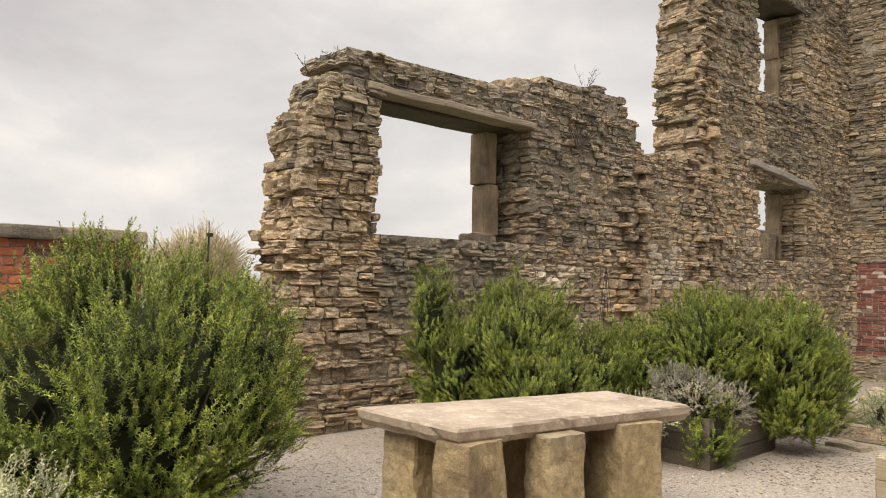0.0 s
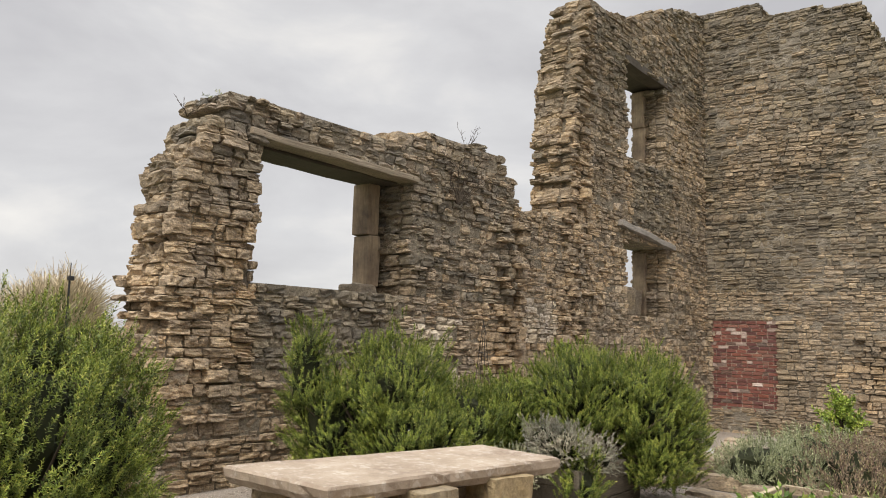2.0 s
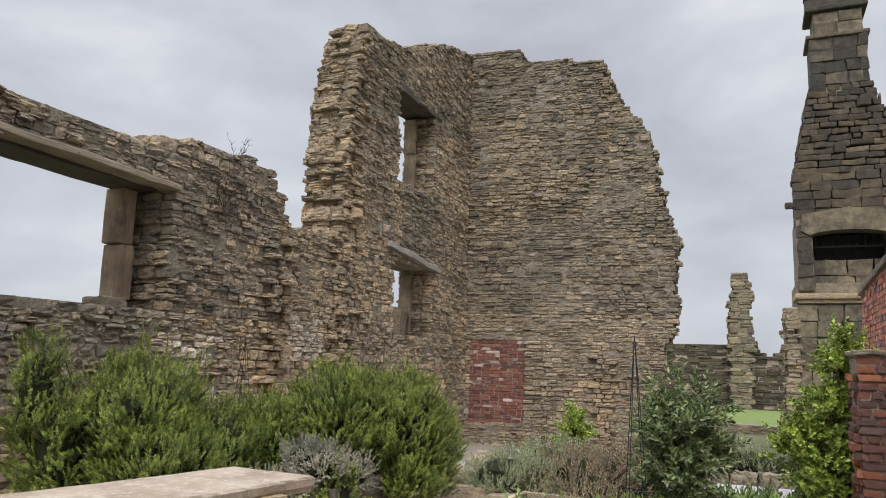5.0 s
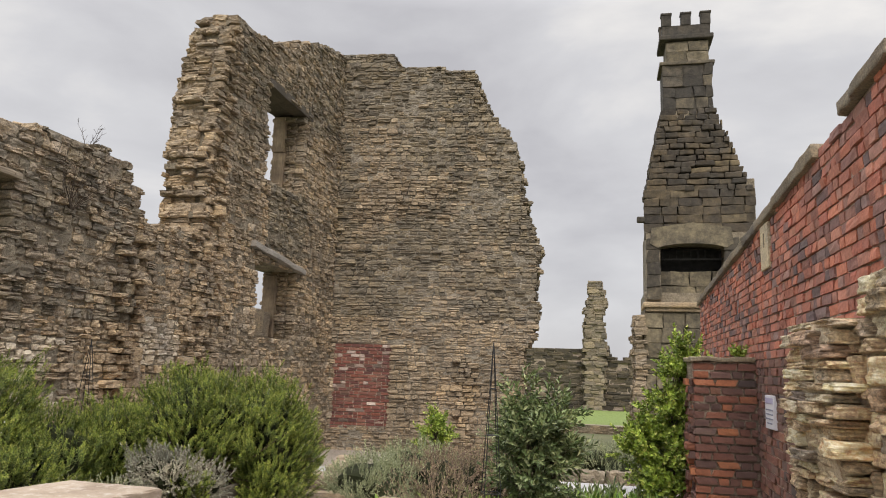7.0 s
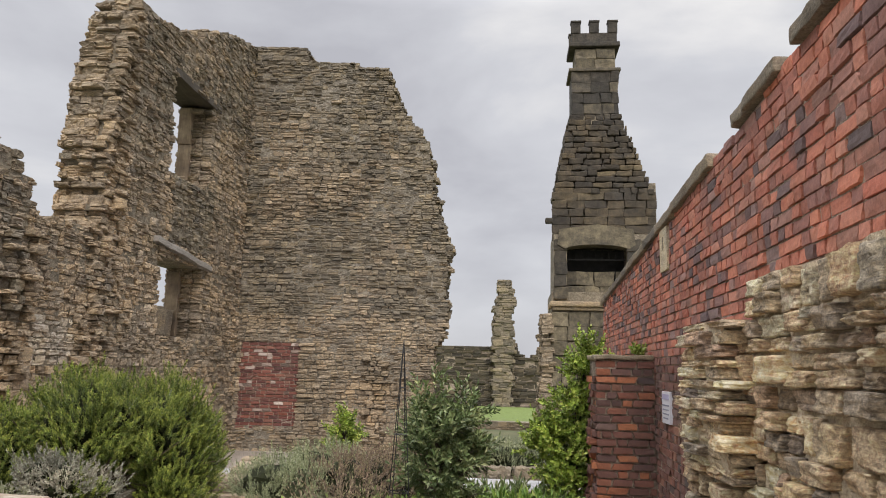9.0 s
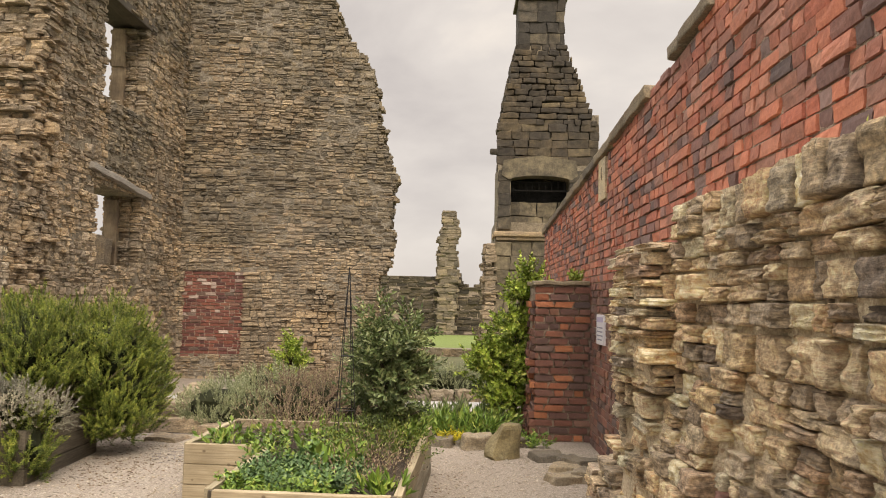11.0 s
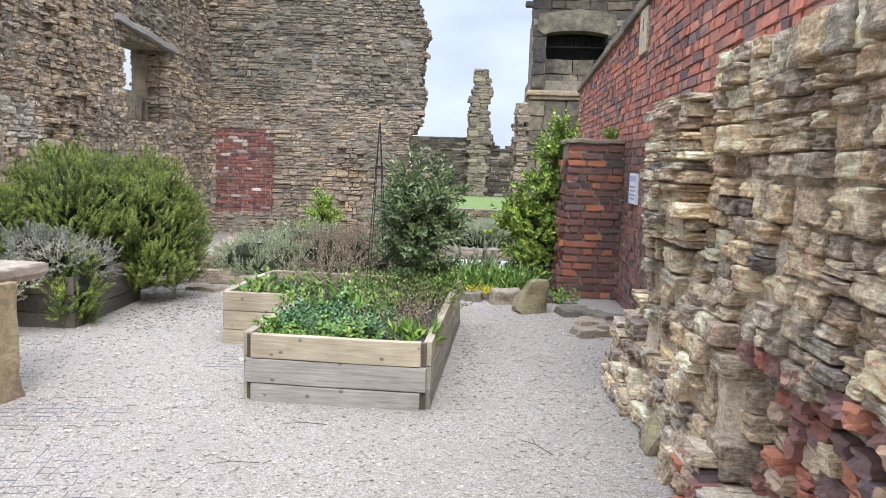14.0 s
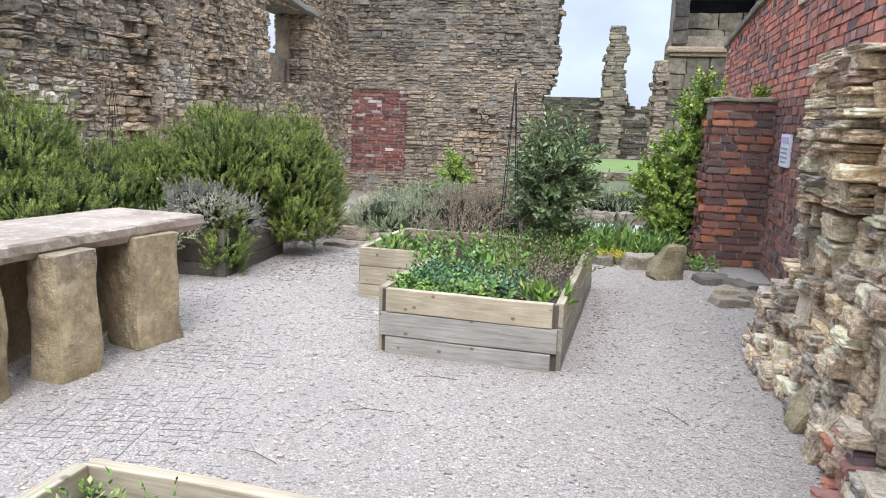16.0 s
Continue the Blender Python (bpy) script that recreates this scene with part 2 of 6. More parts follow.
def part(name, data, material, parent, label="", smooth=False):
    """Links a bmesh or a mesh as one mesh object under a thing or a part."""
    if isinstance(data, bmesh.types.BMesh):
        me = bpy.data.meshes.new(name)
        data.to_mesh(me)
        data.free()
    else:
        me = data
    if material and not me.materials:
        me.materials.append(material)
    if smooth:
        me.polygons.foreach_set("use_smooth", [True] * len(me.polygons))
    ob = new(name, me)
    if parent is not None:
        ob.parent = parent
    if label:
        tagged(ob, label)
    return ob


def thing(name, label, category, at=(0, 0, 0), turn=0.0, group="", kind=""):
    ob = new(name)
    ob.empty_display_size = 0.1
    ob.matrix_world = pose(*at, 0, 0, turn)
    return tagged(ob, label, category, group, kind)


def box(bm, cx, cy, cz, sx, sy, sz, bevel=0.0, m=None):
    """A box in a bmesh, with its edges bevelled."""
    made = bmesh.ops.create_cube(bm, size=1.0, matrix=(m or Matrix()) @ Matrix.Translation((cx, cy, cz)) @ Matrix.Diagonal((sx, sy, sz, 1)))
    if bevel:
        edges = list({e for v in made["verts"] for e in v.link_edges})
        bmesh.ops.bevel(bm, geom=edges, offset=bevel, segments=2, affect="EDGES", profile=0.6)
    return bm


def worn(bm, amount, scale, seed=0.0):
    """Pushes every vertex a little by smooth noise."""
    for v in bm.verts:
        p = v.co * scale + Vector((seed, seed * 1.7, seed * 0.6))
        v.co += amount * Vector((noise.noise(p), noise.noise(p + Vector((31, 0, 0))), noise.noise(p + Vector((0, 47, 0)))))
    return bm


def rough_block(sx, sy, sz, cuts, amount, scale, seed, bevel=0.03, taper=1.0):
    """A hewn block, base at z 0, with worn faces and edges."""
    bm = bmesh.new()
    box(bm, 0, 0, sz / 2, sx, sy, sz, bevel)
    bmesh.ops.subdivide_edges(bm, edges=[e for e in bm.edges if e.calc_length() > 0.06], cuts=cuts, use_grid_fill=True)
    for v in bm.verts:
        k = 1 + (taper - 1) * v.co.z / sz
        v.co.x, v.co.y = v.co.x * k, v.co.y * k
    return worn(bm, amount, scale, seed)


# a stone of unit size: a cube shell with its edges knocked off and its beds weathered back
def shell(n):
    """Vertices (-1 to 1) and outward faces of a cube's surface, n squares along an edge."""
    slot, verts, faces = {}, [], []
    for axis in range(3):
        for side in (0, n):
            a, b = [i for i in range(3) if i != axis]
            for i in range(n):
                for j in range(n):
                    quad = []
                    for di, dj in ((0, 0), (1, 0), (1, 1), (0, 1)):
                        p = [0, 0, 0]
                        p[axis], p[a], p[b] = side, i + di, j + dj
                        if tuple(p) not in slot:
                            slot[tuple(p)] = len(verts)
                            verts.append([2 * c / n - 1 for c in p])
                        quad.append(slot[tuple(p)])
                    v = np.array([verts[q] for q in quad])
                    if np.cross(v[1] - v[0], v[2] - v[0]) @ v.mean(0) < 0:
                        quad.reverse()
                    faces.append(quad)
    return np.array(verts), np.array(faces)


SHELLS = {n: shell(n) for n in (1, 3, 4, 7, 12)}
FACES = {len(v): f for v, f in SHELLS.values()}


def stone_shape(rng, n, rough, corner, beds=0.0):
    v = SHELLS[n][0].copy()
    k = rng.uniform(5.0, 9.0)
    q = np.abs(v) ** k
    soft = v / np.maximum(q.sum(1, keepdims=True) ** (1 / k), 1e-6)
    v = 0.5 * (v * corner + soft * (1 - corner))
    off = Vector(rng.uniform(-50, 50, 3))
    lean = rng.normal(0, 0.06, 2)
    out = []
    for p in v:
        w = Vector(p)
        d = Vector((noise.noise(w * 2.4 + off), noise.noise(w * 2.4 + off + Vector((9, 0, 0))), noise.noise(w * 2.4 + off + Vector((0, 9, 0))))) * rough * 1.6
        ledge = beds * (noise.noise(Vector((w.x * 0.7, w.y * 0.7, w.z * 7.5)) + off) + 0.5 * noise.noise(Vector((w.x * 2, w.y * 2, w.z * 16)) + off))
        d += rough * 0.5 * Vector((noise.noise(w * 6.5 + off), noise.noise(w * 6.5 - off), noise.noise(w * 6.5 + off * 2)))
        out.append((w.x * (1 + ledge) + d.x + lean[0] * w.z, w.y * (1 + ledge) + d.y + lean[1] * w.z, w.z + d.z * 0.8))
    return np.array(out)


rng = np.random.default_rng(7)
STONES = [stone_shape(rng, 4, 0.085, 0.50, 0.02) for _ in range(36)]
ROUGH_STONES = [stone_shape(rng, 7, 0.08, 0.60, 0.04) for _ in range(44)]
NEAR_STONES = [stone_shape(rng, 12, 0.05, 0.70, 0.055) for _ in range(40)]
FAR_STONES = [stone_shape(rng, 3, 0.075, 0.58) for _ in range(24)]
CHIPS = [stone_shape(rng, 1, 0.16, 0.8) for _ in range(12)]
BRICKS = [stone_shape(rng, 3, 0.030, 0.80) for _ in range(18)]
BROKEN = [stone_shape(rng, 4, 0.085, 0.74, 0.01) for _ in range(20)]


def joined(name, places, shapes, axes, material, parent, label="", smooth=False):
    """Many pieces in one mesh. places: rows of centre (along, out, up), size (along, out, up), lean in degrees; axes: origin, along, out, up."""
    if not places:
        return None
    origin, *frame_ = [np.array(a, float) for a in axes]
    basis = np.array(frame_)
    local = np.random.default_rng(len(places))
    verts, faces, count = [], [], 0
    hand = np.linalg.det(basis)
    for c, s, lean in places:
        shape = shapes[local.integers(len(shapes))]
        flip = np.where(local.random(3) < 0.5, -1, 1)
        v = shape * flip * s
        ca, sa = np.cos(np.radians(lean)), np.sin(np.radians(lean))
        v = np.stack([v[:, 0] * ca - v[:, 2] * sa, v[:, 1], v[:, 0] * sa + v[:, 2] * ca], 1) + c
        verts.append(v @ basis + origin)
        f = FACES[len(shape)]
        faces.append((f if hand * flip.prod() > 0 else f[:, ::-1]) + count)
        count += len(shape)
    me = raw_mesh(name, np.concatenate(verts), np.concatenate(faces), material, smooth)
    return tagged(part(name, me, material, parent, label), kind="stuff")


def pieces(name, places, shapes, axes, material, parent, smooth=False):
    """The same pieces as objects of their own, on shared meshes."""
    origin, along, out, up = [Vector(a) for a in axes]
    turn = Matrix((along, out, up)).transposed().to_4x4()
    meshes = [raw_mesh(name, shape, FACES[len(shape)], material, smooth) for shape in shapes]
    local = np.random.default_rng(len(places) + 1)
    for c, s, lean in places:
        ob = new(name, meshes[local.integers(len(meshes))])
        ob.parent = parent
        ob.matrix_world = Matrix.Translation(origin) @ turn @ Matrix.Translation(Vector(c)) @ Matrix.Rotation(radians(-lean), 4, "Y") @ Matrix.Diagonal((*s, 1))


def crossings(outline, z):
    """The stretches of a polygon (along, up) at the height z."""
    cuts = []
    for (a, b), (c, d) in zip(outline, outline[1:] + outline[:1]):
        if (b <= z) != (d <= z):
            cuts.append(a + (z - b) / (d - b) * (c - a))
    cuts.sort()
    return list(zip(cuts[::2], cuts[1::2]))


def without(stretches, holes, z):
    """Takes openings (from, to, bottom, top) out of the stretches; tells which ends are reveals."""
    out = [(a, b, True, True) for a, b in stretches]
    for h0, h1, b0, b1 in holes:
        if b0 <= z <= b1:
            nxt = []
            for a, b, ea, eb in out:
                if h0 > a and h1 < b:
                    nxt += [(a, h0, ea, True), (h1, b, True, eb)]
                elif h0 <= a < h1 < b:
                    nxt.append((h1, b, True, eb))
                elif a < h0 < b <= h1:
                    nxt.append((a, h0, ea, True))
                elif not (h0 <= a and b <= h1):
                    nxt.append((a, b, ea, eb))
            out = nxt
    return out


def rubble_courses(outline, holes, thick, seed, low, high, short, long, ragged=0.06, proud=0.03, teeth=None, fill=(0.99, 0.98)):
    """Stones of a coursed rubble wall: its face, its broken ends, and the core behind them."""
    r = np.random.default_rng(seed)
    z, top = min(p[1] for p in outline), max(p[1] for p in outline)
    face, ends, core = [], [], []
    while z < top - 0.01:
        h = r.uniform(low, high) * (1.45 if r.random() < 0.2 else 1.0)
        for a, b, ea, eb in without(crossings(outline, z + h / 2), holes, z + h / 2):
            rough = ragged * (0.45 if any(b0 <= z + h / 2 <= b1 for _, _, b0, b1 in holes) else 1)
            a += r.normal(0, rough) if ea else 0
            b += r.normal(0, rough) if eb else 0
            if b - a < 0.06:
                continue
            core.append((a + 0.05, b - 0.05, z, z + h))
            u = a
            while u < b - 0.03:
                length = min(r.uniform(short, long) * (1.5 if r.random() < 0.1 else 1), b - u)
                if b - u - length < short * 0.6:
                    length = b - u
                split = 2 if h > 0.085 and r.random() < 0.3 else 1
                for k in range(split):
                    hh = h / split
                    out = r.normal(0, proud) + (0.025 if r.random() < 0.12 else 0)
                    if teeth:
                        out += teeth(u + length / 2, z + h / 2, r)
                    zz = z + hh * (k + 0.5) + r.normal(0, 0.004)
                    face.append(((u + length / 2, -0.07 + out, zz), (length * fill[0] - 0.006, 0.2, hh * fill[1] * r.uniform(0.92, 1.08)), r.normal(0, 1.0)))
                u += length
            for edge, at_, sign in ((ea, a, -1), (eb, b, 1)):
                if edge:
                    w = -0.17
                    while w > -thick + 0.04:
                        d = min(r.uniform(0.14, 0.34), thick + w)
                        jut = r.normal(0, rough * 0.8)
                        ends.append(((at_ - sign * 0.12 + sign * jut, w - d / 2, z + h / 2), (0.3, d, h * r.uniform(0.92, 1.06)), r.normal(0, 1.5)))
                        w -= d
        z += h
    return face, ends, core


def core_mesh(name, core, thick, axes, material, front=-0.008):
    """The mortared core of a wall, course by course."""
    origin, along, out, up = [np.array(a, float) for a in axes]
    verts, faces = [], []
    for a, b, z0, z1 in core:
        if b - a < 0.02:
            continue
        k = len(verts)
        for u in (a, b):
            for w in (front, -thick):
                for z in (z0, z1):
                    verts.append(origin + along * u + out * w + up * z)
        faces += [[k + i for i in q] for q in ((0, 1, 3, 2), (4, 6, 7, 5), (0, 4, 5, 1), (2, 3, 7, 6), (1, 5, 7, 3), (0, 2, 6, 4))]
    me = raw_mesh(name, verts, faces, material)
    return me


# ---- ground ----
def ground_z(x, y):
    """The garden falls a little towards the tall wall."""
    k = min(max((y - 8.5) / 6.0, 0.0), 1.0)
    return -0.4 * k * k * (3 - 2 * k)


def gravel_material():
    m = Mat("pale_limestone_gravel", 0.95)
    cell = m.voronoi(120, out="Color")
    sep = m.n.new("ShaderNodeSeparateColor")
    m.l.new(cell, sep.inputs[0])
    col = m.ramp(sep.outputs[0], [(0.0, (0.179, 0.15, 0.123)), (0.3, (0.255, 0.216, 0.178)), (0.65, (0.315, 0.27, 0.226)), (0.93, (0.38, 0.333, 0.283)), (1.0, (0.455, 0.41, 0.356))])
    col = m.mix(m.ramp(m.noise(1.1, 6, 0.62), [(0.46, BLACK), (0.74, (0.6, 0.6, 0.6))]), col, (0.235, 0.2, 0.168))
    dist = m.voronoi(120)
    return m.done(col, m.bump(dist, 0.7, 0.007))


def earth_material(name, dark, light, scale=9):
    m = Mat(name, 1.0)
    col = m.ramp(m.noise(scale, 8, 0.7), [(0.3, dark), (0.7, light)])
    return m.done(col, m.bump(m.noise(scale * 4, 6, 0.7), 0.9, 0.03))


gravel = gravel_material()
soil = earth_material("dark_garden_soil", (0.028, 0.021, 0.015), (0.10, 0.075, 0.052), 14)
turf = earth_material("mown_turf", (0.10, 0.145, 0.035), (0.17, 0.22, 0.055), 3)
field = earth_material("rough_field", (0.06, 0.075, 0.03), (0.13, 0.125, 0.06), 0.4)

xs = sorted({-900.0, -300.0, -90.0, -40.0, 40.0, 90.0, 300.0, 900.0, *np.arange(-20, 20.1, 1.0).tolist()})
ys = sorted({-900.0, -300.0, -60.0, -20.0, 60.0, 90.0, 300.0, 1500.0, *np.arange(-8, 46.1, 0.75).tolist()})
verts = [(x, y, ground_z(x, y)) for y in ys for x in xs]
wide = len(xs)
faces = [[j * wide + i, j * wide + i + 1, (j + 1) * wide + i + 1, (j + 1) * wide + i] for j in range(len(ys) - 1) for i in range(wide - 1)]
me = raw_mesh("ground", verts, faces, gravel, True)
me.materials.append(field)
for p in me.polygons:
    c = p.center
    p.material_index = 0 if (-7.0 < c.x < 3 and -8 < c.y < 17) else 1
tagged(new("ground", me), "pale limestone gravel court among rough ground", "ground", kind="structure")


def sheet(name, label, category, x0, x1, y0, y1, lift, material, steps=16, wave=0.0):
    """A laid surface that follows the ground with an uneven rim."""
    r = random.Random(hash_of(name))
    v, f = [], []
    for j in range(steps + 1):
        for i in range(steps + 1):
            x, y = x0 + (x1 - x0) * i / steps, y0 + (y1 - y0) * j / steps
            if i in (0, steps):
                x += r.uniform(-wave, wave)
            if j in (0, steps):
                y += r.uniform(-wave, wave)
            edge = i in (0, steps) or j in (0, steps)
            v.append((x, y, ground_z(x, y) + (-0.03 if edge else lift)))
    for j in range(steps):
        for i in range(steps):
            k = j * (steps + 1) + i
            f.append([k, k + 1, k + steps + 2, k + steps + 1])
    return tagged(new(name, raw_mesh(name, v, f, material, True)), label, category, kind="structure")


def hash_of(text):
    return sum(ord(c) * (i + 3) for i, c in enumerate(text))


sheet("lawn", "bright mown green lawn before ruined walls", "lawn", -9, 5.0, 25.5, 39.4, 0.06, turf, 24, 0.15)
sheet("planting_soil", "dark soil border beside gravel court", "soil", -4.6, 1.1, 7.9, 10.6, 0.03, soil, 20, 0.12)

# ---- the ruined wall with the window openings ----
A_AXES = ((-6.4, 0, 0), (0, 1, 0), (1, 0, 0), (0, 0, 1))
A_OUTLINE = [(3.36, -0.3), (3.36, 0.8), (3.40, 1.6), (3.44, 2.0), (3.48, 2.6), (3.55, 3.1), (3.66, 3.3), (3.74, 3.5), (3.86, 3.62), (3.98, 3.78), (4.04, 3.96), (4.34, 3.99), (4.5, 3.92), (4.95, 3.96), (5.4, 3.93),
             (5.9, 3.94), (6.4, 4.02), (6.85, 4.12), (6.95, 4.24), (7.15, 4.17), (8.1, 4.26), (8.6, 4.2), (8.95, 3.76), (9.18, 3.47), (10.3, 3.55), (10.5, 3.75), (10.55, 4.2), (10.52, 5.0), (10.62, 5.95),
             (10.78, 6.8), (10.95, 7.2), (11.1, 7.6), (11.4, 7.72), (12.1, 7.72), (13.3, 7.98), (14.3, 8.6), (15.3, 9.0), (16.9, 9.35), (16.9, -0.6), (9, -0.5)]
A_THICK = 0.72
A_HOLES = [(4.38, 6.68, 2.02, 3.50), (12.64, 14.35, 2.08, 3.45), (12.66, 14.35, 5.10, 6.92)]


def a_teeth(u, z, r):
    """The torn-off cross wall: stones left standing out."""
    if 8.55 < u < 9.15 and z < 3.3:
        return abs(r.normal(0.05, 0.08))
    if 10.3 < u < 11.2 and z > 1.2:
        return abs(r.normal(0.0, 0.07))
    if u < 4.4 and z > 0.9:
        return abs(r.normal(0.0, 0.03))
    return 0.0


def a_group(u, z):
    """Which stone: sooty infill under the windows, ochre at the end and the torn cross wall, grey elsewhere."""
    if (4.42 < u < 6.6 and 1.15 < z < 2.0) or (12.85 < u < 14.7 and 3.72 < z < 5.1):
        return "dark"
    k = noise.noise(Vector((u * 0.55, z * 0.7, 3.0)))
    fleck = noise.noise(Vector((u * 5.0, z * 7.0, 21.0)))
    sooty = (6.7 < u < 8.9 and z > 2.0) or (u < 6.8 and z > 3.1) or (11.3 < u < 12.7 and z > 5.6) or (u > 12.7 and z > 6.8)
    if sooty and fleck + k > -0.12:
        return "dark"
    if (6.8 < u < 7.7 and 0.8 < z < 1.75 and noise.noise(Vector((u * 2, z * 2, 8.0))) > -0.25) or (9.25 < u < 10.2 and 1.5 < z < 2.1 and k > -0.2):
        return "pale"
    if (u < 5.6 and z < 2.6 and k > -0.28) or (6.8 < u < 10.6 and z < 2.6 and k + 0.4 * fleck > -0.25) or (u > 9.6 and 0.8 < z < 5.4 and k + 0.5 * fleck > -0.05) or k > 0.34:
        return "warm"
    return "grey"


wall_a = tagged(new("wall_west"), "ruined sandstone rubble wall with empty window openings", "wall", kind="structure")
face, ends, core = rubble_courses(A_OUTLINE, A_HOLES, A_THICK, 11, 0.056, 0.125, 0.08, 0.27, 0.055, 0.016, a_teeth, (0.94, 0.91))
part("wall_core", core_mesh("wall_core", core, A_THICK, A_AXES, mortar, 0.008), mortar, wall_a)
limed_stone = stone_material("limewashed_sandstone", [(0.0, (0.42, 0.37, 0.30)), (0.5, (0.54, 0.48, 0.40)), (1.0, (0.62, 0.57, 0.49))], 0.3, 0.6)
groups = {"dark": dark_stone, "warm": warm_stone, "grey": stone, "pale": limed_stone}
near = sorted((s for s in face if s[0][0] < 6.3), key=lambda s: s[0][0])[:300]
near_ids = {id(s) for s in near}
for key, mat in groups.items():
    some = [s for s in face + ends if id(s) not in near_ids and a_group(s[0][0], s[0][2]) == key]
    joined("stonework", some, STONES, A_AXES, mat, wall_a)

for k, (z, h) in enumerate(((0.35, 0.42), (0.79, 0.33), (1.14, 0.36), (1.52, 0.2))):
    bm = rough_block(0.3, 0.30 - 0.03 * (k % 2), h - 0.02, 4, 0.016, 6, 40.0 + k, 0.02)
    bm.transform(Matrix.Translation((-6.48, 9.12 + 0.02 * (k % 2), z)))
    part("quoin", bm, warm_stone, wall_a, "dressed ochre quoin stone")

# ---- the tall end wall ----
tilt_b = math.hypot(1, 0.1)
B_AXES = ((-6.4, 16.6, 0), (1 / tilt_b, 0.1 / tilt_b, 0), (0.1 / tilt_b, -1 / tilt_b, 0), (0, 0, 1))
B_OUTLINE = [(-0.7, -0.6), (-0.7, 9.3), (0.1, 9.36), (1.30, 9.32), (1.36, 9.02), (2.2, 8.93), (3.3, 8.9), (3.52, 8.1), (3.85, 7.62), (4.4, 6.9), (4.55, 5.8), (4.63, 5.4), (4.86, 4.73), (4.95, 4.33),
             (4.85, 3.4), (4.93, 2.93), (4.88, 2.3), (4.62, 2.0), (4.6, -0.6)]
RED_HOLE = [(0.16, 1.46, 0.14, 2.04)]
wall_b = tagged(new("wall_north"), "tall ruined sandstone rubble wall with ragged edge", "wall", kind="structure")


def b_teeth(u, z, r):
    if 3.05 < u < 3.5 and z < 1.8:
        return 0.03 + abs(r.normal(0, 0.035))
    return 0.03 * noise.noise(Vector((u * 0.8, z * 0.8, 9)))


face_b, ends_b, core_b = rubble_courses(B_OUTLINE, RED_HOLE, 0.8, 23, 0.055, 0.12, 0.09, 0.29, 0.042, 0.014, b_teeth, (0.94, 0.88))
part("wall_core", core_mesh("wall_core", core_b, 0.8, B_AXES, patchy_mortar, 0.004), patchy_mortar, wall_b)


def b_group(u, z):
    k = noise.noise(Vector((u * 0.5, z * 0.6, 17.0)))
    fleck = noise.noise(Vector((u * 4.0, z * 6.0, 31.0)))
    if (z > 2.7 and k + 0.5 * fleck > -0.26) or k > 0.45:
        return "dark"
    return "warm" if k < -0.38 and z < 3.5 else "grey"


for key, mat in groups.items():
    joined("stonework", [s for s in face_b + ends_b if b_group(s[0][0], s[0][2]) == key], FAR_STONES, B_AXES, mat, wall_b)

# small fill behind the bricked-up opening
bm = bmesh.new()
box(bm, 0.81, -0.312, 1.09, 1.5, 0.6, 2.1)
bm.transform(Matrix((Vector((*B_AXES[1], 0)), Vector((*B_AXES[2], 0)), Vector((*B_AXES[3], 0)), Vector((*B_AXES[0], 1)))).transposed())
bmesh.ops.recalc_face_normals(bm, faces=bm.faces)
part("infill_mortar", bm, brick_mortar, wall_b, "pale mortar between the infill bricks")


def brick_rows(u0, u1, z0, z1, pitch, seed, header_every=4, stretcher=0.235, proud=0.004, top=None, headers=0.118, mixed=0.0, joint=0.011):
    """Bricks in courses; every few courses a row of headers, and headers strewn among the stretchers."""
    r = np.random.default_rng(seed)
    out, n, z = [], 0, z0
    while z + pitch <= z1 + 0.001:
        size = headers if n % header_every == header_every - 1 else stretcher
        u = u0 - (n % 2) * size / 2
        while u < u1 - 0.01:
            if mixed:
                size = headers if r.random() < mixed else stretcher
            a, b = max(u, u0), min(u + size, u1)
            if b - a > 0.03 and (top is None or z + pitch <= top((a + b) / 2)):
                out.append((((a + b) / 2, -0.045 + r.normal(0, proud), z + pitch / 2), (b - a - joint, 0.1, pitch - joint - 0.001 + r.normal(0, 0.002)), r.normal(0, 0.6)))
            u += size
        z += pitch
        n += 1
    return out


# ---- timber lintels and dressed jambs of the openings ----
def beam(name, label, y0, y1, z, depth, height, x_front, material, drop=0.0, seed=0.0):
    """A timber over an opening: base at its own centre, worn edges and splits."""
    bm = bmesh.new()
    box(bm, 0, 0, 0, depth, y1 - y0, height, 0.012)
    bmesh.ops.subdivide_edges(bm, edges=[e for e in bm.edges if e.calc_length() > 0.5], cuts=14, use_grid_fill=True)
    worn(bm, 0.02, 3.2, seed)
    bm.transform(Matrix.Rotation(-math.atan2(drop, y1 - y0), 4, "X"))
    bm.transform(Matrix.Translation((x_front - depth / 2, (y0 + y1) / 2, z)))
    return part(name, bm, material, None, label)


def lintel(label, y0, y1, z, height, x_front, material, drop, seed, soffit):
    root = thing("lintel", label, "lintel")
    ob = beam("board", "", y0, y1, z, 0.3, height, x_front, material, drop, seed)
    ob.parent = root
    ob = beam("soffit_beam", "dark timber soffit", y0 + 0.06, y1 - 0.1, z + 0.02, A_THICK - 0.22, 0.16, x_front - 0.28, soffit, drop * 0.5, seed + 5)
    ob.parent = root
    return root


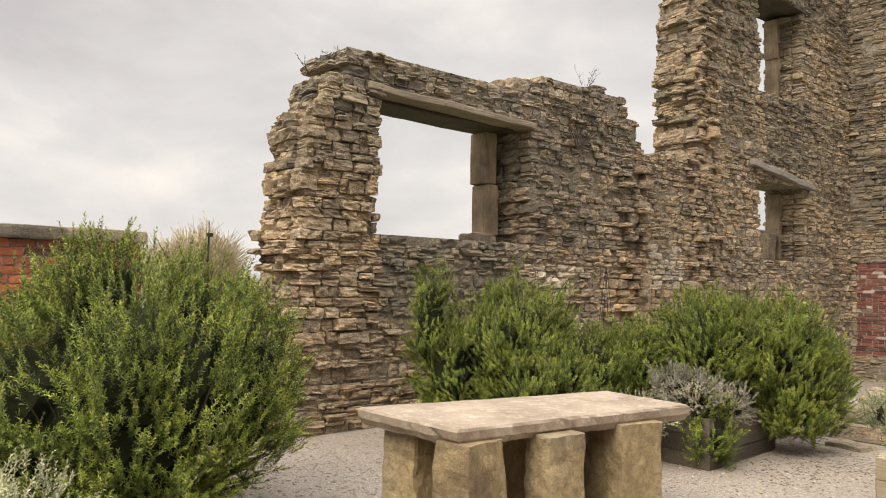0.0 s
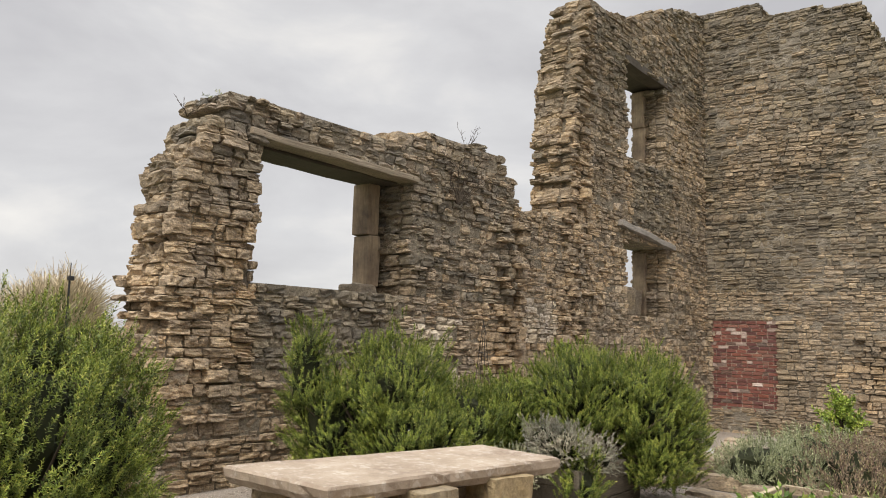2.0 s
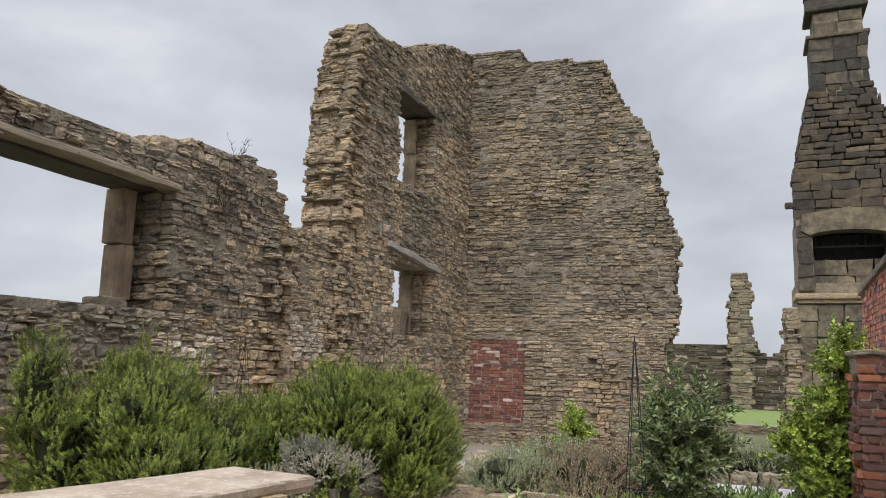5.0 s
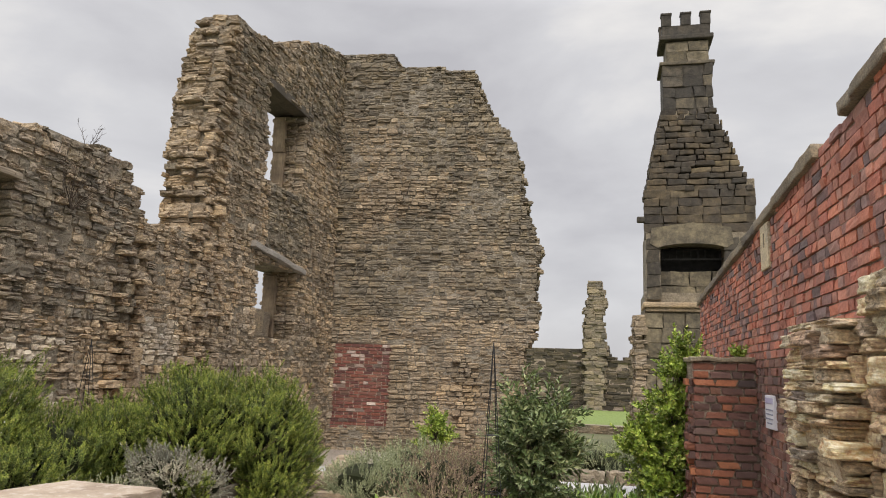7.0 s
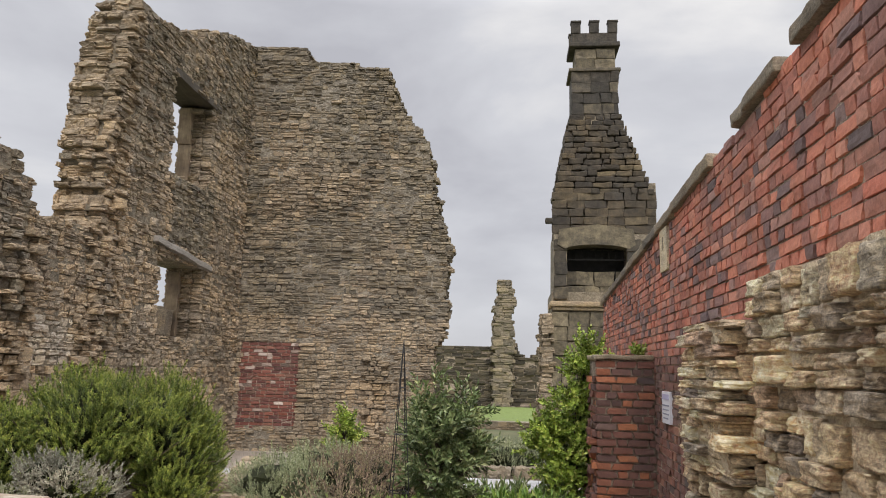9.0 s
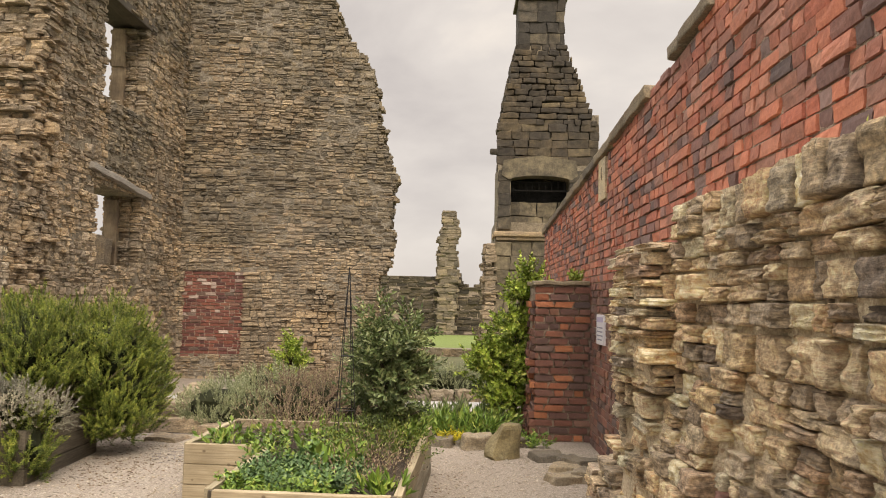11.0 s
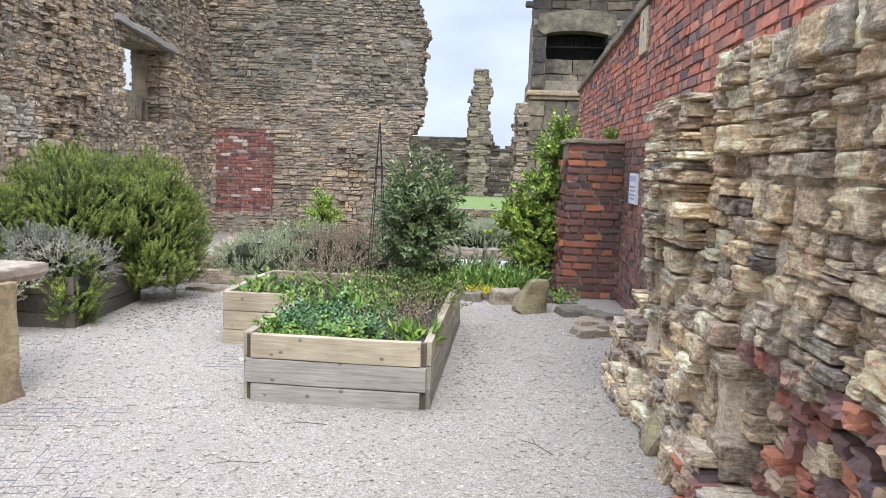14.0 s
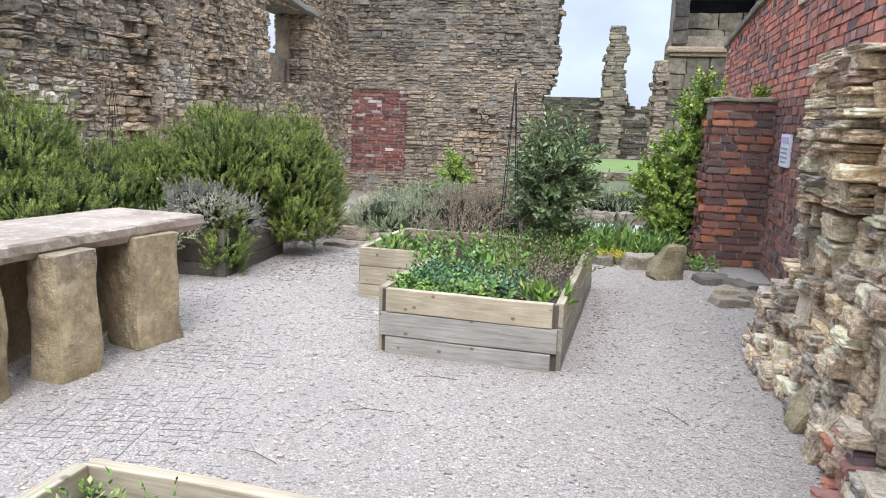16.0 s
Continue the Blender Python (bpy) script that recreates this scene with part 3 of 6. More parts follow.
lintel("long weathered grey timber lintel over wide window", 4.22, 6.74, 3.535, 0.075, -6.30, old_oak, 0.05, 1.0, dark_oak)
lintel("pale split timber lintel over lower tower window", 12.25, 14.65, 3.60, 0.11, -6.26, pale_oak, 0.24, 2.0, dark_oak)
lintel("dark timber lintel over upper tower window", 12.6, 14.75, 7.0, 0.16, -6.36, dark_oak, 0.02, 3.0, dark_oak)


def jamb_material():
    m = Mat("dressed_jamb_sandstone", 0.9)
    col = m.ramp(m.noise(2.4, 6, 0.6), [(0.3, (0.10, 0.075, 0.058)), (0.5, (0.23, 0.17, 0.115)), (0.72, (0.38, 0.295, 0.195))])
    col = m.mix(0.5, col, m.ramp(m.noise(1.0, 6, 0.7, (24, 24, 3)), [(0.3, (0.2, 0.2, 0.2)), (0.7, (0.75, 0.74, 0.7))]), "OVERLAY")
    return m.done(col, m.bump(m.noise(30, 5, 0.65), 0.5, 0.012))


jamb_stone = jamb_material()


def jamb(label, y, z0, heights, x=-7.0, w=0.24):
    """Dressed upright stones of a window's far side, one on another."""
    root = thing("window_jamb", label, "window jamb", (x, y, z0))
    z = 0.0
    for k, h in enumerate(heights):
        bm = rough_block(w, 0.2, h - 0.012, 3, 0.012, 5, 3.1 * k + y, 0.015)
        bm.transform(Matrix.Translation((0.01 * (-1) ** k, -0.02 * k, z)))
        part("dressed_stone", bm, jamb_stone, root)
        z += h
    return root


jamb("tall dressed sandstone jamb blocks in wide window", 6.50, 2.14, (0.66, 0.68), -6.98, 0.3)
jamb("dark dressed sandstone jamb of lower tower window", 14.33, 2.06, (1.32,), -6.92, 0.26)
jamb("brown dressed sandstone jamb of upper tower window", 14.33, 5.08, (1.0, 0.8), -6.92, 0.26)
bm = rough_block(0.42, 0.3, 0.15, 3, 0.03, 6, 8.0, 0.04)
bm.transform(Matrix.Translation((-6.9, 6.30, 2.0)))
tagged(part("sill_stone", bm, stone, None), "rounded loose stone on window sill", "stone")

for k, (y, w_) in enumerate(((12.98, 0.62), (13.62, 0.58), (14.06, 0.3))):
    bm = rough_block(0.26, w_, 0.54 + 0.03 * (k % 2), 4, 0.03, 5, 51.0 + k, 0.03)
    bm.transform(Matrix.Translation((-6.95, y, 2.05)))
    part("sill_block", bm, stone, wall_a, "rough blocking stone at the back of the opening")

# ---- brick boundary wall ----
W_AXES = ((1.40, 0, 0), (0.0145, 1, 0), (-1, 0.0145, 0), (0, 0, 1))


def w_top(y):
    return 3.165 - 0.046 * (y - 5.38) if y > 3.0 else 3.275


def prism(name, outline, depth0, depth1, axes, material):
    """A slab between two depths of a wall's own axes, from an outline (along, up)."""
    o, a, w, u = [Vector(v) for v in axes]
    bm = bmesh.new()
    rows = [[bm.verts.new(o + a * p + w * d + u * q) for p, q in outline] for d in (depth0, depth1)]
    n = len(outline)
    bm.faces.new(rows[0])
    bm.faces.new(rows[1][::-1])
    for i in range(n):
        bm.faces.new((rows[0][i], rows[1][i], rows[1][(i + 1) % n], rows[0][(i + 1) % n]))
    bmesh.ops.recalc_face_normals(bm, faces=bm.faces)
    return bm


wall_e = tagged(new("wall_east"), "high red brick boundary wall with stone coping", "wall", kind="structure")
part("wall_core", prism("wall_core", [(-3, -0.1), (13.0, -0.5), (13.0, w_top(13.0) - 0.06), (3.0, w_top(3.0) - 0.05), (-3, w_top(0) - 0.05)], -0.009, -0.4, W_AXES, brick_mortar), brick_mortar, wall_e)
wall_bricks = brick_rows(0.4, 13.0, 0.0, 3.5, 0.0785, 5, 4, 0.225, 0.005, w_top, 0.112, 0.6)
upper = [b for b in wall_bricks if b[0][2] > 1.72 or b[0][0] > 12]
lower = [b for b in wall_bricks if b[0][2] <= 1.72 and 4.6 < b[0][0] <= 12]
shown = sorted((b for b in upper if b[0][0] > 1.4), key=lambda b: b[0][0])[:300]
shown_ids = {id(b) for b in shown}
joined("brickwork", [b for b in upper if id(b) not in shown_ids and b[0][0] > 0.4], BRICKS, W_AXES, red_brick, wall_e)
joined("brickwork", lower, BRICKS, W_AXES, smoked_brick, wall_e, "older sooty bricks low in the wall")


def coping_run(y0, y1, lift=0.0):
    y, r = y0, random.Random(int(y0 * 10))
    while y < y1 - 0.05:
        length = min(r.uniform(0.5, 0.85), y1 - y)
        bm = rough_block(0.42, length - 0.012, 0.085 + r.uniform(0, 0.02), 4, 0.015, 9, y, 0.015)
        bm.transform(Matrix.Rotation(math.atan(-0.046), 4, "X"))
        bm.transform(Matrix.Translation((1.40 + 0.0145 * y + 0.165, y + length / 2, w_top(y + length / 2) - 0.09 + lift)))
        part("coping_stone", bm, dark_stone, wall_e, "weathered dark coping stone")
        y += length


coping_run(5.38, 13.05)
coping_run(3.92, 4.78, 0.045)
coping_run(0.5, 3.66, 0.055)

# ---- broken rubble wall in front of the brick wall ----
R_AXES = ((1.13, 0, 0), (0, 1, 0), (-1, 0, 0), (0, 0, 1))
R_OUTLINE = [(-1.6, -0.1), (-1.6, 1.93), (1.75, 1.92), (2.2, 1.93), (2.45, 1.95), (2.8, 1.95), (3.2, 1.95), (3.46, 1.95), (3.52, 1.4), (3.5, 0.9), (3.6, 0.5), (3.6, -0.1)]
R_THICK = 0.34


def r_bulge(u, z):
    """How far the broken face stands out: bellies and hollows, a dark cleft, bricks fallen back low down."""
    k = noise.noise(Vector((u * 1.6, z * 1.9, 5.0))) * 0.06 + noise.noise(Vector((u * 4.5, z * 4.5, 1.0))) * 0.03
    cleft = math.exp(-(((u - 2.92 - 0.1 * (z - 0.7)) / 0.065) ** 2)) * (1 if 0.3 < z < 1.05 else 0)
    return k - 0.15 * cleft - (0.12 if z < 0.72 and u < 2.88 else 0) + (0.05 if z < 0.8 and u > 2.98 else 0)


def r_teeth(u, z, r):
    return r_bulge(u, z) + abs(r.normal(0, 0.018))


def rough_core(name, core, thick, axes, bulge, parent, material):
    """A mortared core whose face follows the bulges of the stones."""
    o, along, out, up = [Vector(a) for a in axes]
    bm = bmesh.new()
    bm.from_mesh(core_mesh("core", core, thick, axes, None, 0.009))
    bmesh.ops.subdivide_edges(bm, edges=[e for e in bm.edges if e.calc_length() > 0.3], cuts=40)
    for v in bm.verts:
        p = v.co - o
        if p.dot(out) > -0.1:
            v.co += out * (bulge(p.dot(along), p.dot(up)) + 0.012 * noise.noise(v.co * 9))
    return part(name, bm, material, parent)


wall_r = tagged(new("wall_rubble"), "broken rubble wall of mixed sandstone and brick", "wall", kind="structure")
face_r, ends_r, core_r = rubble_courses(R_OUTLINE, [], R_THICK, 43, 0.06, 0.135, 0.08, 0.26, 0.05, 0.008, r_teeth, (0.90, 0.86))
rough_core("wall_core", core_r, R_THICK, R_AXES, r_bulge, wall_r, pale_mortar)
brick_zone = lambda s: 0.6 < s[0][0] < 2.95 and s[0][2] < 0.78 + 0.08 * noise.noise(Vector((s[0][0] * 4, 0, 2)))
in_cleft = lambda s: abs(s[0][0] - 2.92 - 0.1 * (s[0][2] - 0.7)) < 0.1 and 0.35 < s[0][2] < 1.0
r_stones = [s for s in face_r if s[0][0] > 1.3 and not brick_zone(s) and not (in_cleft(s) and s[1][0] < 0.16)]
r_far = [s for s in face_r if s[0][0] <= 1.3] + ends_r
joined("stonework", r_far, STONES, R_AXES, rubble_stone, wall_r)
rb = np.random.default_rng(77)
broken = []
for z in np.arange(0.035, 0.80, 0.082):
    u = 1.0 + rb.uniform(0, 0.1)
    while u < 2.9 - 0.35 * max(z - 0.5, 0):
        length = rb.uniform(0.07, 0.17)
        loose = 0.06 if rb.random() < 0.12 else 0.0
        broken.append(((u + length / 2, -0.05 + loose + r_bulge(u, z) + rb.normal(0, 0.02), z + rb.normal(0, 0.012)), (length * 0.9, 0.2, rb.uniform(0.058, 0.078)), rb.normal(0, 5)))
        u += length + 0.008
r_stones += [(c, (l[0], l[1], l[2] * 1.1), t) for c, l, t in broken[::6]]
broken = [b for i, b in enumerate(broken) if i % 6]

# a low ledge of stones and bricks along the foot, gravel lying on it
R4_AXES = ((0.97, 0, 0), (0, 1, 0), (-1, 0, 0), (0, 0, 1))
ledge_bulge = lambda u, z: 0.03 * noise.noise(Vector((u * 3.1, z * 3, 17.0)))
face_k, ends_k, core_k = rubble_courses([(0.6, -0.1), (0.6, 0.15), (2.4, 0.16), (3.1, 0.24), (3.34, 0.2), (3.34, -0.1)], [], 0.26, 46, 0.05, 0.09, 0.08, 0.2, 0.03, 0.02, lambda u, z, r: ledge_bulge(u, z), (0.92, 0.88))
rough_core("ledge_core", core_k, 0.26, R4_AXES, ledge_bulge, wall_r, pale_mortar)
joined("stonework", face_k[::2], NEAR_STONES, R4_AXES, rubble_stone, wall_r, "stones of the low ledge", True)
joined("brickwork", face_k[1::2], BROKEN, R4_AXES, raw_brick, wall_r, "broken bricks of the low ledge")

# the buttress that stands out of it, thin-bedded above, eroded to a heap below
R2_AXES = ((0.97, 0, 0), (0, 1, 0), (-1, 0, 0), (0, 0, 1))
butt_bulge = lambda u, z: 0.03 * noise.noise(Vector((u * 3, z * 4, 7.0))) - 0.05 * max(0.0, 1.3 - z) / 0.2
face_u, ends_u, core_u = rubble_courses([(3.47, 1.08), (3.45, 1.82), (4.1, 1.80), (4.22, 1.72), (4.28, 1.08)], [], 0.46, 44, 0.035, 0.075, 0.16, 0.42, 0.03, 0.014, lambda u, z, r: butt_bulge(u, z), (0.95, 0.86))
rough_core("wall_core", core_u, 0.46, R2_AXES, butt_bulge, wall_r, pale_mortar)
joined("stonework", face_u + ends_u, NEAR_STONES, R2_AXES, rubble_stone, wall_r, "thin-bedded stones of the buttress", True)
R3_AXES = ((1.09, 0, 0), (0, 1, 0), (-1, 0, 0), (0, 0, 1))
foot_bulge = lambda u, z: 0.07 * noise.noise(Vector((u * 2.6, z * 3, 12.0))) + 0.10 * max(0.0, 0.5 - z) - (0.14 if 1.0 < z < 1.12 else 0.0) - 0.05 * max(0.0, u - 4.3)
face_l, ends_l, core_l = rubble_courses([(3.3, -0.1), (3.36, 0.6), (3.46, 1.12), (4.3, 1.12), (4.45, 0.9), (4.8, 0.6), (5.05, 0.3), (5.2, -0.1)], [], 0.42, 45, 0.05, 0.12, 0.08, 0.26, 0.05, 0.025, lambda u, z, r: foot_bulge(u, z) + r.normal(0, 0.02), (0.93, 0.86))
rough_core("wall_core", core_l, 0.42, R3_AXES, foot_bulge, wall_r, pale_mortar)
joined("stonework", face_l + ends_l, NEAR_STONES, R3_AXES, rubble_stone, wall_r, "eroded stones at the foot of the buttress", True)

# ---- brick pier against the boundary wall ----
pier = tagged(new("brick_pier"), "sooty old red brick pier with worn edge", "pier", kind="structure")
P_AXES = ((0.0, 8.0, 0), (1, 0, 0), (0, -1, 0), (0, 0, 1))
part("pier_core", prism("pier_core", [(0.93, -0.1), (0.92, 1.70), (1.53, 1.70), (1.53, -0.1)], -0.018, -0.9, P_AXES, old_brick_mortar), old_brick_mortar, pier)
pier_rows = brick_rows(0.90, 1.52, 0.0, 1.69, 0.0805, 9, 2, 0.215, 0.006, None, 0.11, 0.42, 0.017)
S_AXES = ((0.94, 8.0, 0), (0, 1, 0), (-1, 0, 0), (0, 0, 1))
side_rows = [((c[0], c[1] - 0.03 + max(0.0, 0.05 - 0.03 * c[2]) + 0.015 * math.sin(c[2] * 9), c[2]), (s[0], 0.2, s[2]), t * 3) for c, s, t in brick_rows(0.02, 0.9, 0.0, 1.6, 0.0805, 10, 2, proud=0.02)]
bm = rough_block(0.62, 0.9, 0.05, 3, 0.02, 5, 4.0, 0.015)
bm.transform(Matrix.Translation((1.2, 8.42, 1.70)))
part("pier_cap", bm, dark_stone, pier, "thin worn capping slab")

# ---- brick garden wall on the other side ----
G_AXES = ((-7.8, 0, 0), (0, 1, 0), (1, 0, 0), (0, 0, 1))
wall_g = tagged(new("wall_garden"), "old orange-red brick garden wall with stone coping", "wall", kind="structure")
part("wall_core", prism("wall_core", [(-6, -0.1), (-6, 1.86), (2.44, 1.86), (2.44, -0.1)], -0.009, -0.35, G_AXES, brick_mortar), brick_mortar, wall_g)
joined("brickwork", brick_rows(-0.5, 2.46, 0.0, 1.87, 0.085, 15, 4), BRICKS, G_AXES, brick_material("orange_brick", [(0.0, (0.09, 0.045, 0.04)), (0.3, (0.30, 0.10, 0.055)), (0.6, (0.43, 0.14, 0.06)), (0.85, (0.36, 0.11, 0.06)), (1.0, (0.12, 0.08, 0.08))], 0.25), wall_g)
y = -0.6
while y < 2.45:
    bm = rough_block(0.5, 0.78, 0.13, 3, 0.014, 4, y, 0.03)
    bm.transform(Matrix.Translation((-7.97, min(y + 0.4, 2.1), 1.865)))
    part("coping_stone", bm, dark_stone, wall_g, "dark weathered coping stone")
    y += 0.79


# ---- chimney house beyond the wall ----
def ashlar(root, mat, x0, x1, z0, z1, y, rows, r, depth=0.06, gap=0.012):
    """Dressed blocks laid in rows on a face that looks along -y, each a part."""
    h = (z1 - z0) / rows
    for k in range(rows):
        x = x0
        while x < x1 - 0.02:
            w = min(r.uniform(0.3, 0.75), x1 - x)
            if x1 - x - w < 0.15:
                w = x1 - x
            stone_block(root, mat, x + w / 2, y - depth / 2 + 0.02 + r.uniform(-0.012, 0.012), z0 + h * (k + 0.5), w - gap, depth, h - gap, 0.006)
            x += w


def stone_block(root, mat, x, y, z, sx, sy, sz, bevel):
    bm = box(bmesh.new(), 0, 0, 0, sx, sy, sz, bevel + 0.012)
    bmesh.ops.subdivide_edges(bm, edges=[e for e in bm.edges if e.calc_length() > 0.1], cuts=1)
    worn(bm, 0.045, 3.4, x * 3.1 + z * 5.7)
    ob = part("stone_block", bm, mat, root)
    ob.location = (x, y, z)


def plain_ashlar(name, stops):
    m = Mat(name, 0.92)
    col = m.ramp(m.each(), stops)
    soot = m.ramp(m.noise(1.3, 6, 0.62), [(0.42, BLACK), (0.66, WHITE)])
    col = m.mix(m.math("MULTIPLY", soot, 0.75), col, (0.05, 0.046, 0.042))
    col = m.mix(0.6, col, m.ramp(m.noise(7, 7, 0.75), [(0.34, (0.1, 0.1, 0.1)), (0.5, (0.45, 0.45, 0.44)), (0.66, (0.9, 0.87, 0.78))]), "OVERLAY")
    return m.done(col, m.bump(m.noise(16, 6, 0.65), 0.6, 0.03))


chimney_stone = plain_ashlar("sooted_ashlar", [(0.0, (0.044, 0.035, 0.026)), (0.3, (0.078, 0.061, 0.042)), (0.6, (0.117, 0.089, 0.056)), (0.85, (0.058, 0.046, 0.034)), (1.0, (0.205, 0.159, 0.095))])
black_stone = plain_ashlar("blackened_ashlar", [(0.0, (0.042, 0.037, 0.031)), (0.6, (0.075, 0.064, 0.05)), (1.0, (0.15, 0.125, 0.088))])
pale_stone = plain_ashlar("pale_ashlar", [(0.0, (0.112, 0.094, 0.064)), (0.5, (0.168, 0.141, 0.096)), (1.0, (0.224, 0.188, 0.128))])
soot = earth_material("soot_black", (0.006, 0.006, 0.006), (0.02, 0.019, 0.018), 5)

chimney = thing("chimney_house", "ruined gable with castellated stone chimney and fireplace", "chimney", (0, 20, -0.45))
CY, CZ = 0.0, 0.45
r = random.Random(5)
bm = bmesh.new()
box(bm, 2.6, 1.2, CZ + 1.6, 3.1, 2.3, 4.2)
box(bm, 2.55, 1.3, CZ + 6.0, 2.75, 2.1, 1.6)
box(bm, 1.28, 0.8, CZ + 4.4, 0.36, 1.6, 1.8)
box(bm, 3.45, 0.8, CZ + 4.4, 0.72, 1.6, 1.8)
box(bm, 2.4, 1.5, CZ + 4.3, 2.6, 0.4, 1.9)
part("house_core", bm, mortar, chimney)
ashlar(chimney, pale_stone, 1.02, 4.1, CZ - 0.4, CZ + 3.15, CY, 9, r)
ashlar(chimney, chimney_stone, 1.05, 3.9, CZ + 5.1, CZ + 6.5, CY + 0.1, 6, r)
for x0, x1 in ((1.10, 1.46), (3.08, 3.9)):
    ashlar(chimney, black_stone, x0, x1, CZ + 3.5, CZ + 5.15, CY, 5, r)
ashlar(chimney, pale_stone, 1.40, 3.12, CZ + 3.5, CZ + 4.32, CY + 0.42, 2, r)
bm = bmesh.new()
box(bm, 2.27, 0.9, CZ + 4.5, 1.72, 0.5, 0.9)
part("fireplace_throat", bm, soot, chimney, "black sooty hearth")
bm = bmesh.new()
n = 12
arch = [(1.40 + 1.72 * i / n, CZ + 4.88 + 0.12 * math.sin(math.pi * i / n) ** 0.6) for i in range(n + 1)]
outline = arch + [(3.30, CZ + 5.0), (3.25, CZ + 5.42), (2.3, CZ + 5.56), (1.25, CZ + 5.42), (1.2, CZ + 5.0)]
part("fireplace_arch", prism("arch", outline, 0.07, -0.5, ((0, 0, 0), (1, 0, 0), (0, -1, 0), (0, 0, 1)), pale_stone), pale_stone, chimney, "shallow pale stone arch")
part("grate_rail", box(bmesh.new(), 2.27, 0.25, CZ + 4.62, 1.6, 0.04, 0.04), soot, chimney, "black iron rail in the hearth")
for i in range(9):
    part("grate_bar", box(bmesh.new(), 1.55 + 0.18 * i, 0.25, CZ + 4.75, 0.025, 0.025, 0.3), soot, chimney)
bm = bmesh.new()
box(bm, 2.55, 0.5, CZ + 3.36, 3.1, 1.3, 0.14, 0.04)
box(bm, 2.55, 0.55, CZ + 3.24, 2.96, 1.26, 0.10, 0.03)
part("string_course", bm, warm_stone, chimney, "mossy moulded string course")
bm = bmesh.new()
box(bm, 0.98, 0.1, CZ + 5.68, 0.22, 0.2, 0.16, 0.05)
part("corbel", bm, black_stone, chimney)
# tapering flue
rows_z = np.linspace(6.45, 8.85, 15)
for k in range(14):
    a = k / 14
    x0, x1 = 1.12 + (1.60 - 1.12) * a, 3.84 + (2.98 - 3.84) * a
    y0 = CY + 0.10 + 0.25 * a
    x = x0 + r.uniform(-0.04, 0.04)
    hh = rows_z[1] - rows_z[0]
    while x < x1 - 0.05:
        w = min(r.uniform(0.18, 0.55), x1 - x)
        jut = r.uniform(-0.05, 0.05)
        stone_block(chimney, chimney_stone, x + w / 2, y0 + 0.4 + jut, CZ + rows_z[k] + hh / 2, w - 0.015, 0.9, hh - 0.018 + r.uniform(-0.01, 0.01), 0.018)
        x += w
    stone_block(chimney, chimney_stone, x0 + 0.2, y0 + 0.9, CZ + rows_z[k] + hh / 2, 0.45, 0.9, hh - 0.02, 0.018)
bm = bmesh.new()
box(bm, 2.28, 0.75, CZ + 7.6, 1.3, 0.8, 2.4)
part("flue_core", bm, mortar, chimney)
bm = bmesh.new()
box(bm, 2.29, 0.86, CZ + 9.5, 1.30, 1.0, 1.4)
ashlar(chimney, black_stone, 1.63, 2.96, CZ + 8.85, CZ + 10.15, CY + 0.36, 4, r)
part("stack", bm, black_stone, chimney, "square blackened chimney stack")
bm = bmesh.new()
box(bm, 2.29, 0.86, CZ + 10.2, 1.48, 1.16, 0.10, 0.025)
part("stack_moulding", bm, black_stone, chimney)
bm = bmesh.new()
box(bm, 2.31, 0.86, CZ + 10.55, 1.14, 0.92, 0.66, 0.01)
ashlar(chimney, pale_stone, 1.75, 2.88, CZ + 10.26, CZ + 10.86, CY + 0.40, 2, r)
part("stack_neck", bm, pale_stone, chimney, "pale upper stack")
bm = bmesh.new()
box(bm, 2.29, 0.86, CZ + 10.98, 1.46, 1.16, 0.14, 0.03)
box(bm, 2.29, 0.86, CZ + 11.18, 1.30, 1.02, 0.34, 0.02)
part("crown", bm, black_stone, chimney, "moulded chimney crown")
for x in (1.76, 2.29, 2.82):
    for y in (0.44, 1.28):
        bm = box(bmesh.new(), x, y, CZ + 11.52, 0.27, 0.22, 0.36, 0.02)
        box(bm, x, y, CZ + 11.70, 0.31, 0.26, 0.06, 0.015)
        part("merlon", bm, black_stone, chimney)
# broken stub beside it
stub_axes = ((0.72, 19.9, 0), (1, 0, 0), (0, -1, 0), (0, 0, 1))
stub = tagged(new("wall_stub"), "narrow broken sandstone wall stub", "wall", kind="structure")
f_, e_, c_ = rubble_courses([(0.0, -0.6), (0.03, 2.0), (0.08, 3.05), (0.34, 3.2), (0.36, -0.6)], [], 0.8, 61, 0.09, 0.17, 0.2, 0.4, 0.04, 0.02)
part("wall_core", core_mesh("wall_core", c_, 0.8, stub_axes, mortar), mortar, stub)
joined("stonework", f_ + e_, FAR_STONES, stub_axes, stone, stub)

# ---- far ruins beyond the lawn ----
F_AXES = ((0, 40, 0), (1, 0, 0), (0, -1, 0), (0, 0, 1))
far = tagged(new("wall_far"), "distant dark ruined wall behind lawn", "wall", kind="structure")
f_, e_, c_ = rubble_courses([(-9, -0.7), (-9, 2.7), (-4, 2.72), (-3.0, 2.86), (-1.0, 2.8), (0.0, 3.3), (0.3, 2.5), (0.7, 2.22), (1.1, 2.35), (1.5, 2.6), (3.5, 2.9), (3.5, -0.7)], [], 0.7, 63, 0.13, 0.26, 0.3, 0.8, 0.06, 0.03)
part("wall_core", core_mesh("wall_core", c_, 0.7, F_AXES, old_brick_mortar), old_brick_mortar, far)
far_stone = stone_material("damp_far_sandstone", [(0.0, (0.055, 0.05, 0.042)), (0.5, (0.10, 0.088, 0.068)), (1.0, (0.155, 0.132, 0.098))], 0.5)
